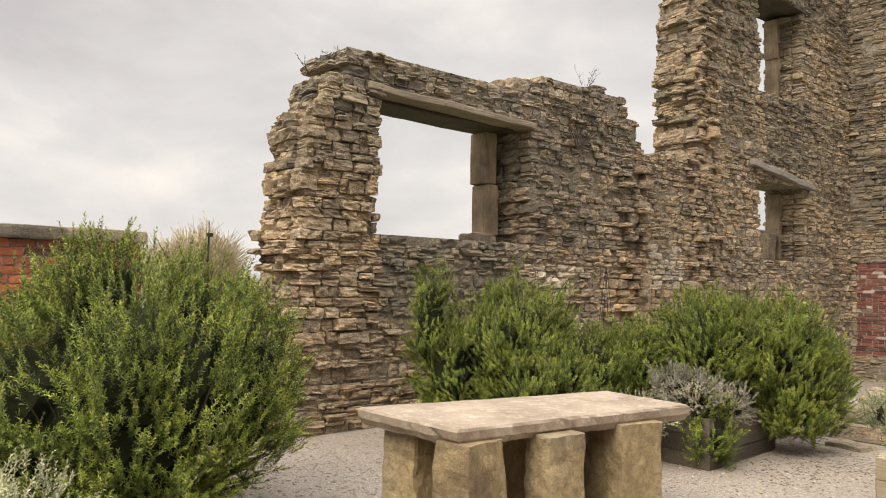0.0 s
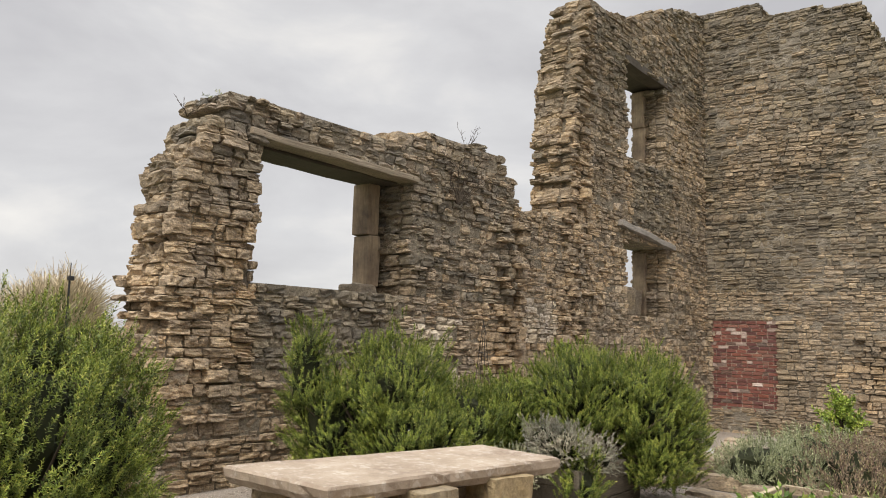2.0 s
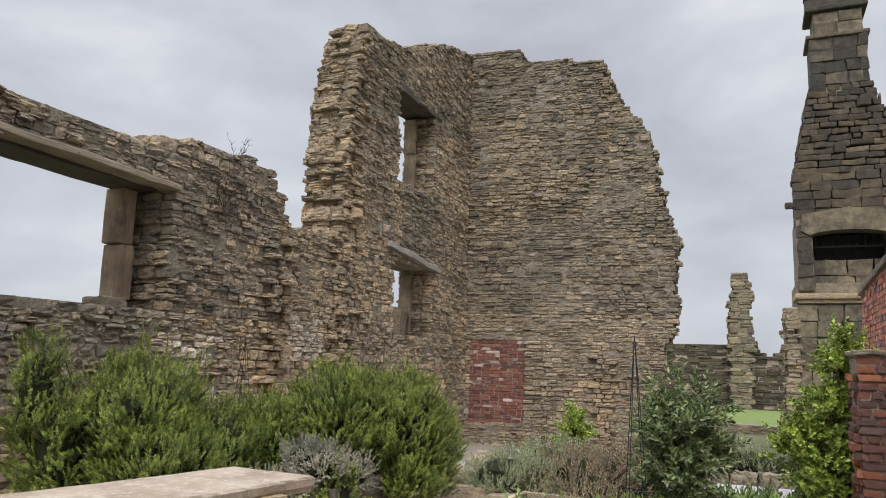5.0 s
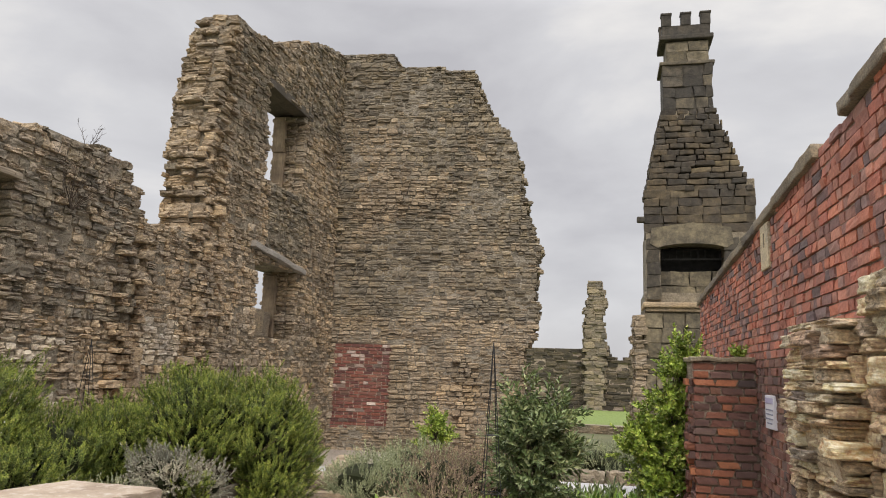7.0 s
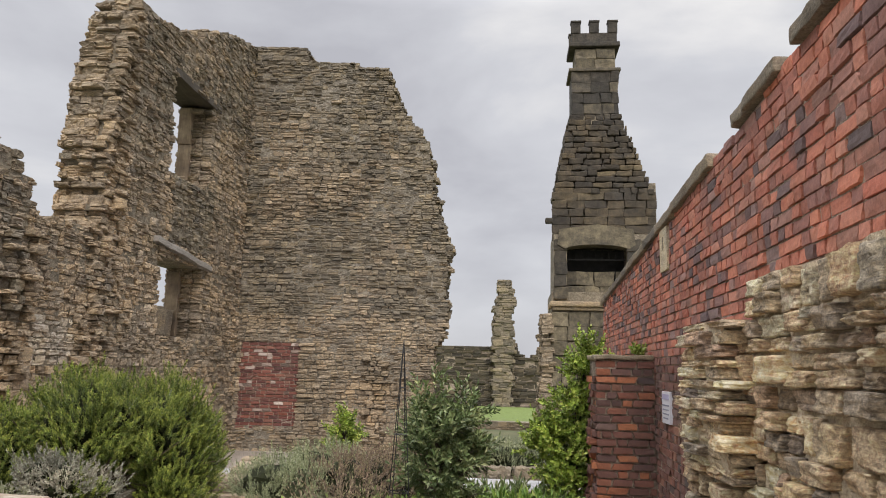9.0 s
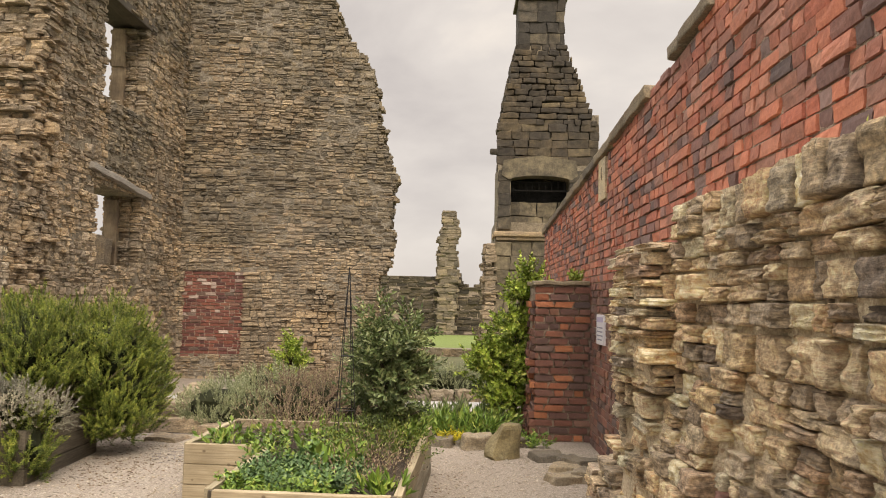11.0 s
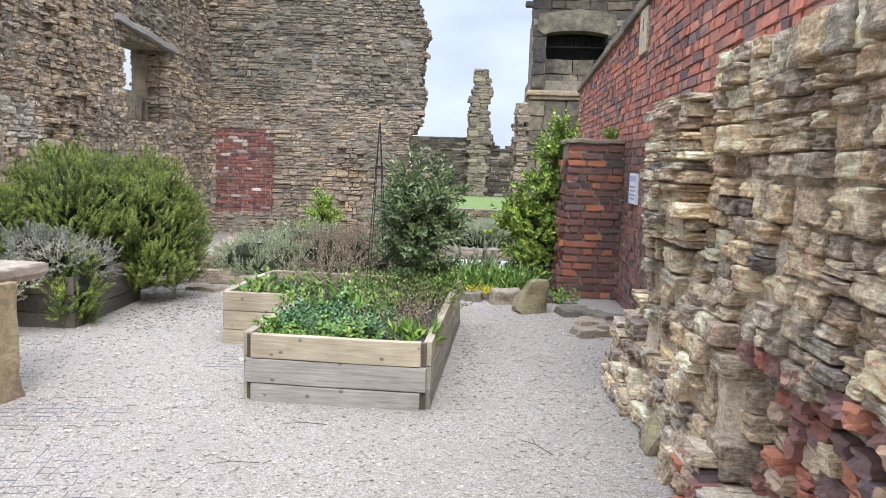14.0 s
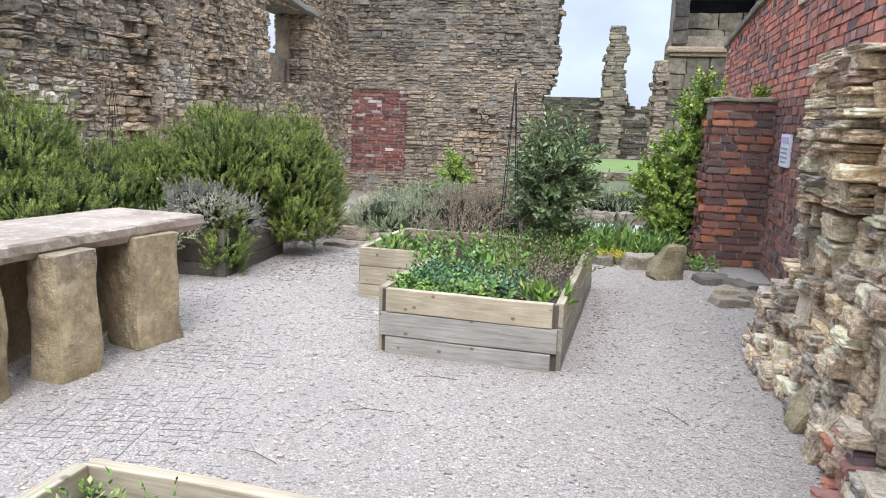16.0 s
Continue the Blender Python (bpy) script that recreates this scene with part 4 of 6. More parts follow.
joined("stonework", f_ + e_, FAR_STONES, F_AXES, far_stone, far)
F2_AXES = ((0, 39.2, 0), (1, 0, 0), (0, -1, 0), (0, 0, 1))
spire = tagged(new("wall_remnant"), "tall thin broken remnant of sandstone wall", "wall", kind="structure")
f_, e_, c_ = rubble_courses([(-1.05, -0.6), (-1.05, 4.9), (-0.80, 5.1), (-0.82, 6.3), (-0.14, 6.32), (0.0, 5.6), (0.1, 5.0), (-0.15, 4.55), (0.0, 3.4), (-0.1, -0.6)], [], 0.9, 65, 0.12, 0.24, 0.25, 0.6, 0.06, 0.03)
part("wall_core", core_mesh("wall_core", c_, 0.9, F2_AXES, mortar), mortar, spire)
joined("stonework", f_ + e_, FAR_STONES, F2_AXES, dark_stone, spire)
K_AXES = ((0, 24.8, 0), (1, 0, 0), (0, -1, 0), (0, 0, 1))
kerb = tagged(new("low_kerb_wall"), "low dry-stone edging before the lawn", "wall", kind="structure")
f_, e_, c_ = rubble_courses([(-9, -0.6), (-9, -0.15), (5, -0.12), (5, -0.6)], [], 0.5, 67, 0.08, 0.14, 0.25, 0.7, 0.05, 0.03)
part("wall_core", core_mesh("wall_core", c_, 0.5, K_AXES, mortar), mortar, kerb)
joined("stonework", f_, STONES, K_AXES, stone, kerb)


# ---- stone table ----
def slab_material():
    m = Mat("lichened_table_slab", 0.9)
    col = m.ramp(m.noise(3.0, 7, 0.65), [(0.3, (0.22, 0.165, 0.12)), (0.55, (0.33, 0.265, 0.20)), (0.75, (0.42, 0.355, 0.285))])
    pale = m.ramp(m.noise(15, 6, 0.75), [(0.52, BLACK), (0.62, WHITE)])
    col = m.mix(m.math("MULTIPLY", pale, 0.5), col, (0.50, 0.45, 0.39))
    dark = m.ramp(m.noise(26, 5, 0.75), [(0.56, BLACK), (0.66, WHITE)])
    col = m.mix(m.math("MULTIPLY", dark, 0.45), col, (0.15, 0.12, 0.09))
    return m.done(col, m.bump(m.noise(30, 6, 0.7), 0.6, 0.012))


def leg_material():
    m = Mat("hewn_yellow_sandstone", 0.92)
    col = m.ramp(m.noise(2.2, 6, 0.62), [(0.3, (0.16, 0.115, 0.07)), (0.48, (0.31, 0.235, 0.13)), (0.7, (0.46, 0.365, 0.215))])
    col = m.mix(m.ramp(m.noise(0.9, 3), [(0.5, BLACK), (0.62, (0.6, 0.6, 0.6))]), col, (0.21, 0.185, 0.15))
    col = m.mix(0.45, col, m.ramp(m.noise(24, 6, 0.75), [(0.3, (0.12, 0.12, 0.12)), (0.7, (0.85, 0.83, 0.78))]), "OVERLAY")
    n1 = m.bump(m.noise(17, 6, 0.7), 0.9, 0.03)
    return m.done(col, m.bump(m.noise(70, 4, 0.7), 0.6, 0.008, n1))


slab_stone, leg_stone = slab_material(), leg_material()
table = thing("stone_table", "rough stone slab table on hewn sandstone pillars", "table", (-3.2, 3.4, 0))
corners = [(-3.80, 2.49), (-2.93, 2.53), (-2.67, 4.32), (-3.35, 4.36)]
bm = bmesh.new()
steps_u, steps_v = 30, 16
edge_noise = lambda p: noise.noise(Vector((p[0] * 5, p[1] * 5, 3))) * 0.03 + noise.noise(Vector((p[0] * 17, p[1] * 17, 5))) * 0.014
grid = []
for z in (0.655, 0.70, 0.745, 0.76):
    inset = {0.655: 0.05, 0.70: 0.006, 0.745: 0.0, 0.76: 0.016}[z]
    layer = []
    for j in range(steps_v + 1):
        for i in range(steps_u + 1):
            a, b = i / steps_u, j / steps_v
            p0 = Vector(corners[0]).lerp(Vector(corners[3]), a)
            p1 = Vector(corners[1]).lerp(Vector(corners[2]), a)
            p = p0.lerp(p1, b)
            c = Vector((-3.19, 3.42))
            rim = i in (0, steps_u) or j in (0, steps_v)
            q = p + (c - p).normalized() * (inset + (abs(edge_noise(p * (1 + z))) if rim else 0)) if rim else p
            layer.append(bm.verts.new((q.x + 3.2, q.y - 3.4, z + (0.004 * noise.noise(Vector((p.x * 3, p.y * 3, z))) if z > 0.75 else 0.016 * noise.noise(Vector((p.x * 4, p.y * 4, 9))) if z < 0.66 else 0))))
    grid.append(layer)
w = steps_u + 1
for j in range(steps_v):
    for i in range(steps_u):
        k = j * w + i
        bm.faces.new([grid[3][q] for q in (k, k + w, k + w + 1, k + 1)])
        bm.faces.new([grid[0][q] for q in (k, k + 1, k + w + 1, k + w)])
rim = [i for i in range(w)] + [j * w + steps_u for j in range(1, steps_v + 1)] + [steps_v * w + i for i in range(steps_u - 1, -1, -1)] + [j * w for j in range(steps_v - 1, 0, -1)]
for lo, hi in zip(grid, grid[1:]):
    for a, b in zip(rim, rim[1:] + rim[:1]):
        bm.faces.new((lo[a], lo[b], hi[b], hi[a]))
bmesh.ops.delete(bm, geom=[v for layer in grid[1:3] for v in layer if not v.link_faces], context="VERTS")
bmesh.ops.recalc_face_normals(bm, faces=bm.faces)
part("tabletop", bm, slab_stone, table, "pale lichened stone slab with broken edge")
for k, (x, y, sx, sy, turn, taper) in enumerate(((-2.98, 2.68, 0.27, 0.34, 8, 0.86), (-2.84, 3.20, 0.24, 0.28, -6, 0.96), (-2.83, 3.86, 0.30, 0.36, -14, 0.88), (-3.56, 2.74, 0.30, 0.24, 4, 0.95), (-3.42, 3.30, 0.3, 0.4, 10, 0.95), (-3.14, 3.60, 0.2, 0.26, 14, 0.95), (-3.32, 4.02, 0.28, 0.3, -8, 0.94))):
    bm = rough_block(sx, sy, 0.74, 9, 0.022, 3.4, 5.0 * k + 1, 0.025, taper)
    worn(bm, 0.014, 15, k)
    for v in bm.verts:
        v.co.z = min(v.co.z, 0.715)
    bm.transform(pose(x + 3.2, y - 3.4, -0.03, 0, 0, turn))
    part("pillar", bm, leg_stone, table, smooth=False)


# ---- timber raised beds ----
def board_row(root, x0, y0, x1, y1, heights, mat, inset=0.0, thick=0.05, base=-0.015, alternate=False):
    """Boards one on another between two points; mat may name a material for each."""
    z = base
    length = math.hypot(x1 - x0, y1 - y0)
    ang = math.atan2(y1 - y0, x1 - x0)
    for k, h in enumerate(heights):
        cut = inset if (k % 2 == 0) == alternate else 0.0
        bm = bmesh.new()
        box(bm, length / 2, 0, z + h / 2, length - 2 * cut, thick, h - 0.005, 0.005)
        bmesh.ops.subdivide_edges(bm, edges=[e for e in bm.edges if e.calc_length() > 0.4], cuts=6)
        worn(bm, 0.006, 2.0, 7.0 * k + x0 + y0)
        bm.transform(Matrix.Translation((x0, y0, 0)) @ Matrix.Rotation(ang, 4, "Z"))
        part("board", bm, mat[k] if isinstance(mat, tuple) else mat, root)
        z += h


def soil_fill(root, outline, z):
    bm = bmesh.new()
    bm.faces.new([bm.verts.new((x, y, z)) for x, y in outline])
    bmesh.ops.triangulate(bm, faces=bm.faces)
    bmesh.ops.subdivide_edges(bm, edges=bm.edges, cuts=9, use_grid_fill=True)
    bmesh.ops.recalc_face_normals(bm, faces=bm.faces)
    for v in bm.verts:
        v.co.z += 0.05 * noise.noise(v.co * 4) + 0.02 * noise.noise(v.co * 15)
    if sum(f.normal.z for f in bm.faces) < 0:
        bmesh.ops.reverse_faces(bm, faces=bm.faces)
    part("soil", bm, soil, root, "dark crumbly soil")


HEIGHTS = (0.125, 0.15, 0.15)
bed = thing("raised_bed", "pale pine raised bed full of green herbs", "planter", (-0.27, 4.10, 0), -2.2)
board_row(bed, -1.09, 0, 0, 0, HEIGHTS, (grey_pine_x, grey_pine_x, bed_pine_x), 0.035, alternate=True)
board_row(bed, 0, 0.025, 0, 2.34, HEIGHTS, (grey_pine_y, grey_pine_y, bed_pine_y), 0.0)
board_row(bed, -1.09, 0.025, -1.09, 1.24, HEIGHTS, bed_pine_y, 0.0)
board_row(bed, -1.74, 1.26, -1.09, 1.26, HEIGHTS, bed_pine_x, 0.0)
board_row(bed, -1.74, 1.285, -1.74, 2.34, HEIGHTS, bed_pine_y, 0.0)
board_row(bed, -1.74, 2.36, 0, 2.36, HEIGHTS, bed_pine_x, 0.0)
dark_post = timber_material("damp_post_ends", (0.05, 0.04, 0.03), (0.14, 0.11, 0.075), 2)
for x, y in ((-1.062, 0.03), (-0.028, 0.03), (-1.71, 1.29), (-1.71, 2.33), (-0.03, 2.33)):
    bm = bmesh.new()
    box(bm, x, y, 0.2, 0.05, 0.05, 0.40, 0.004)
    part("corner_post", bm, dark_post, bed, "dark damp corner post")
soil_fill(bed, [(-1.06, 0.03), (-0.03, 0.03), (-0.03, 1.29), (-1.06, 1.29)], 0.33)
soil_fill(bed, [(-1.71, 1.29), (-0.03, 1.29), (-0.03, 2.33), (-1.71, 2.33)], 0.33)

near_bed = thing("raised_bed", "small pine raised bed corner with sprouting weeds", "planter", (-1.47, 1.70, 0), -1.5)
board_row(near_bed, 0, 0, 1.0, 0, HEIGHTS, bed_pine_x, 0.0)
board_row(near_bed, 0, -2.0, 0, -0.03, HEIGHTS, bed_pine_y, 0.0)
board_row(near_bed, 1.0, -2.0, 1.0, -0.03, HEIGHTS, bed_pine_y, 0.0)
soil_fill(near_bed, [(0.03, -2.0), (0.97, -2.0), (0.97, -0.03), (0.03, -0.03)], 0.32)

grey_bed = timber_material("greyed_bed_timber", (0.06, 0.05, 0.037), (0.18, 0.152, 0.112), 1)
shrub_bed = thing("raised_bed", "greyed timber raised bed holding rosemary bushes", "planter", (-3.32, 5.68, 0), 3)
board_row(shrub_bed, 0, 0, 0, 1.2, (0.14, 0.15, 0.15), grey_bed, 0.0)
board_row(shrub_bed, -2.3, -0.02, 0.02, -0.02, (0.14, 0.15, 0.15), grey_bed, 0.0)
board_row(shrub_bed, -2.3, 1.22, 0.02, 1.22, (0.14, 0.15, 0.15), grey_bed, 0.0)
soil_fill(shrub_bed, [(-2.3, 0.02), (-0.03, 0.02), (-0.03, 1.19), (-2.3, 1.19)], 0.36)


# ---- plants ----
def leaf_material(name, stops, roughness=0.55, sheen=0.0):
    m = Mat(name, roughness)
    col = m.ramp(m.each(), stops)
    tone = m.ramp(m.noise(3.6, 5, 0.65), [(0.32, (0.52, 0.55, 0.5)), (0.68, (1.30, 1.24, 1.08))])
    col = m.mix(1.0, col, tone, "MULTIPLY")
    m.bsdf.inputs["Specular IOR Level"].default_value = 0.3
    return m.done(col)


rosemary_leaf = leaf_material("rosemary_needles", [(0.0, (0.048, 0.077, 0.016)), (0.4, (0.089, 0.13, 0.028)), (0.75, (0.137, 0.183, 0.038)), (0.95, (0.209, 0.237, 0.064)), (1.0, (0.316, 0.307, 0.109))])
rosemary_tip = leaf_material("rosemary_young_tips", [(0.0, (0.126, 0.186, 0.035)), (0.4, (0.21, 0.277, 0.052)), (0.75, (0.297, 0.356, 0.074)), (1.0, (0.456, 0.451, 0.131))])
bay_leaf = leaf_material("bay_leaves", [(0.0, (0.075, 0.115, 0.050)), (0.5, (0.138, 0.190, 0.083)), (0.85, (0.225, 0.270, 0.138)), (1.0, (0.350, 0.380, 0.220))], 0.35)
lime_leaf = leaf_material("fresh_evergreen_leaves", [(0.0, (0.125, 0.2, 0.034)), (0.5, (0.237, 0.338, 0.06)), (0.85, (0.375, 0.475, 0.102)), (1.0, (0.575, 0.6, 0.204))], 0.4)
herb_leaf = leaf_material("herb_leaves", [(0.0, (0.079, 0.154, 0.034)), (0.5, (0.142, 0.246, 0.051)), (0.85, (0.242, 0.344, 0.079)), (1.0, (0.399, 0.443, 0.146))], 0.5)
blue_herb = leaf_material("blue_green_leaves", [(0.0, (0.058, 0.119, 0.051)), (0.6, (0.102, 0.194, 0.084)), (1.0, (0.191, 0.281, 0.130))], 0.5)
lavender_leaf = leaf_material("lavender_leaves", [(0.0, (0.171, 0.202, 0.116)), (0.5, (0.295, 0.333, 0.209)), (0.85, (0.419, 0.449, 0.310)), (1.0, (0.527, 0.542, 0.403))], 0.8)
heather_leaf = leaf_material("brown_heather", [(0.0, (0.150, 0.105, 0.090)), (0.5, (0.270, 0.195, 0.165)), (0.85, (0.375, 0.300, 0.225)), (1.0, (0.300, 0.330, 0.165))], 0.8)
santolina_leaf = leaf_material("silver_santolina", [(0.0, (0.240, 0.264, 0.168)), (0.5, (0.432, 0.456, 0.312)), (0.85, (0.576, 0.588, 0.456)), (1.0, (0.504, 0.432, 0.396))], 0.85)
silver_dead = leaf_material("dry_silver_sprigs", [(0.0, (0.149, 0.133, 0.114)), (0.5, (0.32, 0.3, 0.269)), (0.85, (0.469, 0.466, 0.415)), (1.0, (0.533, 0.555, 0.477))], 0.85)
twig = timber_material("brown_twigs", (0.05, 0.035, 0.025), (0.16, 0.12, 0.085), 2)
pale_twig = leaf_material("pale_spring_twigs", [(0.0, (0.42, 0.35, 0.28)), (0.5, (0.56, 0.48, 0.39)), (0.9, (0.66, 0.60, 0.48)), (1.0, (0.5, 0.38, 0.33))], 0.9)
blossom = leaf_material("tiny_pale_flowers", [(0.0, (0.45, 0.45, 0.6)), (1.0, (0.75, 0.75, 0.82))], 0.7)
yellow_flower = leaf_material("yellow_flowers", [(0.0, (0.45, 0.38, 0.04)), (1.0, (0.72, 0.62, 0.08))], 0.7)


def unit(v):
    return v / np.maximum(np.linalg.norm(v, axis=-1, keepdims=True), 1e-9)


def leaves(name, base, way, length, material, parent, per=30, leaf=0.03, wide=0.005, splay=50, start=0.1, seed=1, label="", fold=0.15, droop=0.0):
    """Shoots (base, way, length), each with leaves set round it; one mesh."""
    g = np.random.default_rng(seed)
    n = len(base)
    s = np.tile(np.linspace(start, 1.0, per), (n, 1)) + g.normal(0, 0.02, (n, per))
    phi = np.arange(per) * 2.4 + g.uniform(0, 6.28, (n, 1))
    side = unit(np.cross(way, np.where(np.abs(way[:, 2:3]) > 0.95, [[1.0, 0, 0]], [[0, 0, 1.0]])))
    other = np.cross(way, side)
    radial = np.cos(phi)[..., None] * side[:, None] + np.sin(phi)[..., None] * other[:, None]
    a = np.radians(splay) * (1.15 - 0.55 * np.clip(s, 0, 1)) + g.normal(0, 0.15, (n, per))
    w = way[:, None]
    out = unit(np.cos(a)[..., None] * w + np.sin(a)[..., None] * radial - np.array([0, 0, droop]))
    across = unit(np.cross(out, w + 0.01))
    root = base[:, None] + w * (length[:, None] * s)[..., None]
    size = leaf * g.uniform(0.7, 1.25, (n, per))[..., None]
    up = np.cross(across, out)
    mid = root + out * size * 0.5 + up * size * fold
    half = across * (wide / 2) * g.uniform(0.8, 1.2, (n, per))[..., None]
    v = np.stack([root, mid - half, root + out * size, mid + half], 2).reshape(-1, 3)
    f = np.arange(len(v)).reshape(-1, 4)
    return part(name, raw_mesh(name, v, f, material), material, parent, label)


def stems(name, segs, material, parent, label="", sides=4):
    """Thin tapered tubes: rows of (start, end, radius, end radius)."""
    v, f = [], []
    for p, q, r0, r1 in segs:
        p, q = Vector(p), Vector(q)
        d = (q - p).normalized()
        e = d.orthogonal().normalized()
        h = d.cross(e)
        k = len(v)
        for c, rad in ((p, r0), (q, r1)):
            for i in range(sides):
                t = 2 * math.pi * i / sides
                v.append(tuple(c + rad * (math.cos(t) * e + math.sin(t) * h)))
        for i in range(sides):
            j = (i + 1) % sides
            f.append([k + i, k + j, k + sides + j, k + sides + i])
        f.append([k + sides + i for i in range(sides)])
        f.append([k + i for i in range(sides)][::-1])
    return part(name, raw_mesh(name, v, f, material), material, parent, label)


def mound_shoots(lobes, count, seed, upward=0.9, shells=((1.0, 0.6), (0.86, 0.28), (0.7, 0.12)), low=-0.75, rough=0.09, spray=6, tuft=0.045):
    """Shoots over a set of lobes (centre, radii), in sprays that stand out of the mass: base, way. Points inside another lobe are dropped."""
    g = np.random.default_rng(seed)
    areas = np.array([a[1][0] * a[1][1] + a[1][0] * a[1][2] for a in lobes])
    bases, ways = [], []
    for (c, rad), k in zip(lobes, (count * areas / areas.sum()).astype(int)):
        for shell, share in shells:
            d = unit(g.normal(size=(max(2, int(k * share * 1.3 / spray)), 3)))
            d = d[d[:, 2] > low]
            p = np.array(c) + d * np.array(rad) * (shell + g.normal(0, rough * 0.8, (len(d), 1)) + rough * np.sin(d[:, :1] * 7 + d[:, 1:2] * 9 + seed))
            keep = np.ones(len(p), bool)
            for c2, r2 in lobes:
                if c2 is not c:
                    keep &= (((p - np.array(c2)) / np.array(r2)) ** 2).sum(1) > shell * 0.80
            w = unit(d / np.array(rad) * min(rad) + np.array([0, 0, upward]) + g.normal(0, 0.22, d.shape))
            p, w = np.repeat(p[keep], spray, 0), np.repeat(w[keep], spray, 0)
            fan = g.normal(0, 1, p.shape)
            bases.append(p + fan * tuft + w * g.normal(0, 0.035, (len(p), 1)))
            ways.append(unit(w + fan * 0.13 + g.normal(0, 0.1, w.shape)))
    return np.concatenate(bases), np.concatenate(ways)


def lump(lobes, scale, seed):
    """A lumpy inside for a dense bush, to be coloured as its shade."""
    bm = bmesh.new()
    for k, (c, rad) in enumerate(lobes):
        made = bmesh.ops.create_icosphere(bm, subdivisions=3, radius=1.0)
        for v in made["verts"]:
            q = v.co * (scale + 0.16 * noise.noise(v.co * 2.5 + Vector((seed, k, 0))))
            v.co = Vector((q.x * rad[0] + c[0], q.y * rad[1] + c[1], q.z * rad[2] + c[2]))
    return bm


# near-black lumps: the shade deep inside the bushes, put into the colour
inner_shade = leaf_material("bush_inner_shade", [(0.0, (0.014, 0.018, 0.007)), (1.0, (0.026, 0.030, 0.013))], 1.0)


def rosemary(label, at, lobes, count, seed, length=0.2, flowers=0):
    root = thing("rosemary_bush", label, "shrub", at, group="rosemary bushes")
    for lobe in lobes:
        part("inner_mass", lump([lobe], 0.66, seed), inner_shade, root, "dark lump coloured as the bush's inner shade")
    g = np.random.default_rng(seed)
    base, way = mound_shoots(lobes, count, seed, 1.15)
    ln = g.uniform(0.6, 1.35, len(base)) * length * np.where(g.random(len(base)) < 0.15, 1.5, 1.0)
    base = base - way * (ln * 0.75)[:, None]
    leaves("foliage", base, way, ln * 0.62, rosemary_leaf, root, 18, 0.029, 0.0075, 60, 0.1, seed)
    leaves("new_growth", base + way * (ln * 0.5)[:, None], way, ln * 0.46, rosemary_tip, root, 16, 0.025, 0.007, 56, 0.1, seed + 3, "paler young shoot tips")
    pick = g.choice(len(base), min(160, len(base)), replace=False)
    floor = lobes[0][0][2] - lobes[0][1][2] * 0.9
    stems("woody_stem", [((base[i][0] * 0.35, base[i][1] * 0.35, floor), tuple(base[i]), 0.012, 0.004) for i in pick], twig, root, "brown woody stems")
    if flowers:
        some = g.choice(len(base), flowers, replace=False)
        leaves("blossom", base[some], way[some], ln[some], blossom, root, 7, 0.012, 0.01, 60, 0.4, seed + 1, "tiny pale blue flowers")
    return root


rosemary("big dense green rosemary bush by garden wall", (-4.85, 1.55, 0), [((0, 0, 0.85), (0.80, 0.88, 0.78)), ((0.2, 0.52, 0.80), (0.5, 0.44, 0.60)), ((-0.1, -0.6, 0.72), (0.68, 0.62, 0.66)), ((-0.2, -0.2, 1.36), (0.36, 0.30, 0.42)), ((0.0, 0.32, 1.3), (0.3, 0.26, 0.34)), ((0.1, -0.1, 0.48), (0.62, 0.68, 0.46))], 10500, 31, 0.17)
rosemary("rounded green rosemary bush before ruined wall", (-4.95, 5.05, 0), [((-0.05, 0.02, 0.92), (0.58, 0.56, 0.58)), ((-0.5, -0.66, 1.1), (0.17, 0.2, 0.56)), ((-0.36, -0.5, 0.7), (0.32, 0.32, 0.5)), ((0.28, 0.62, 0.68), (0.5, 0.46, 0.40)), ((0.35, -0.05, 0.5), (0.5, 0.5, 0.46)), ((0.3, 1.15, 0.62), (0.4, 0.36, 0.34))], 7200, 32, 0.14, 60)
rosemary("spreading green rosemary bush overhanging timber bed", (-3.75, 6.55, 0), [((-0.12, 0.08, 0.94), (0.56, 0.58, 0.50)), ((0.40, 0.42, 0.88), (0.46, 0.52, 0.50)), ((0.62, 0.5, 0.58), (0.34, 0.46, 0.44)), ((0.58, 0.30, 0.44), (0.26, 0.34, 0.28)), ((-0.66, -0.35, 0.74), (0.42, 0.42, 0.40)), ((0.36, -0.78, 0.30), (0.20, 0.20, 0.28))], 8000, 33, 0.14, 50)


def tufted(name, label, category, at, lobes, count, seed, material, length, per, leaf, wide, splay, inside=0.7, upward=0.5, group=""):
    root = thing(name, label, category, at, group=group)
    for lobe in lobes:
        part("inner_mass", lump([lobe], inside, seed), inner_shade, root, "dark lump coloured as the mound's inner shade")
    base, way = mound_shoots(lobes, count, seed, upward, spray=3, tuft=0.02)
    ln = np.random.default_rng(seed).uniform(0.6, 1.3, len(base)) * length
    leaves("foliage", base - way * (ln * 0.5)[:, None], way, ln, material, root, per, leaf, wide, splay, 0.1, seed)
    return root


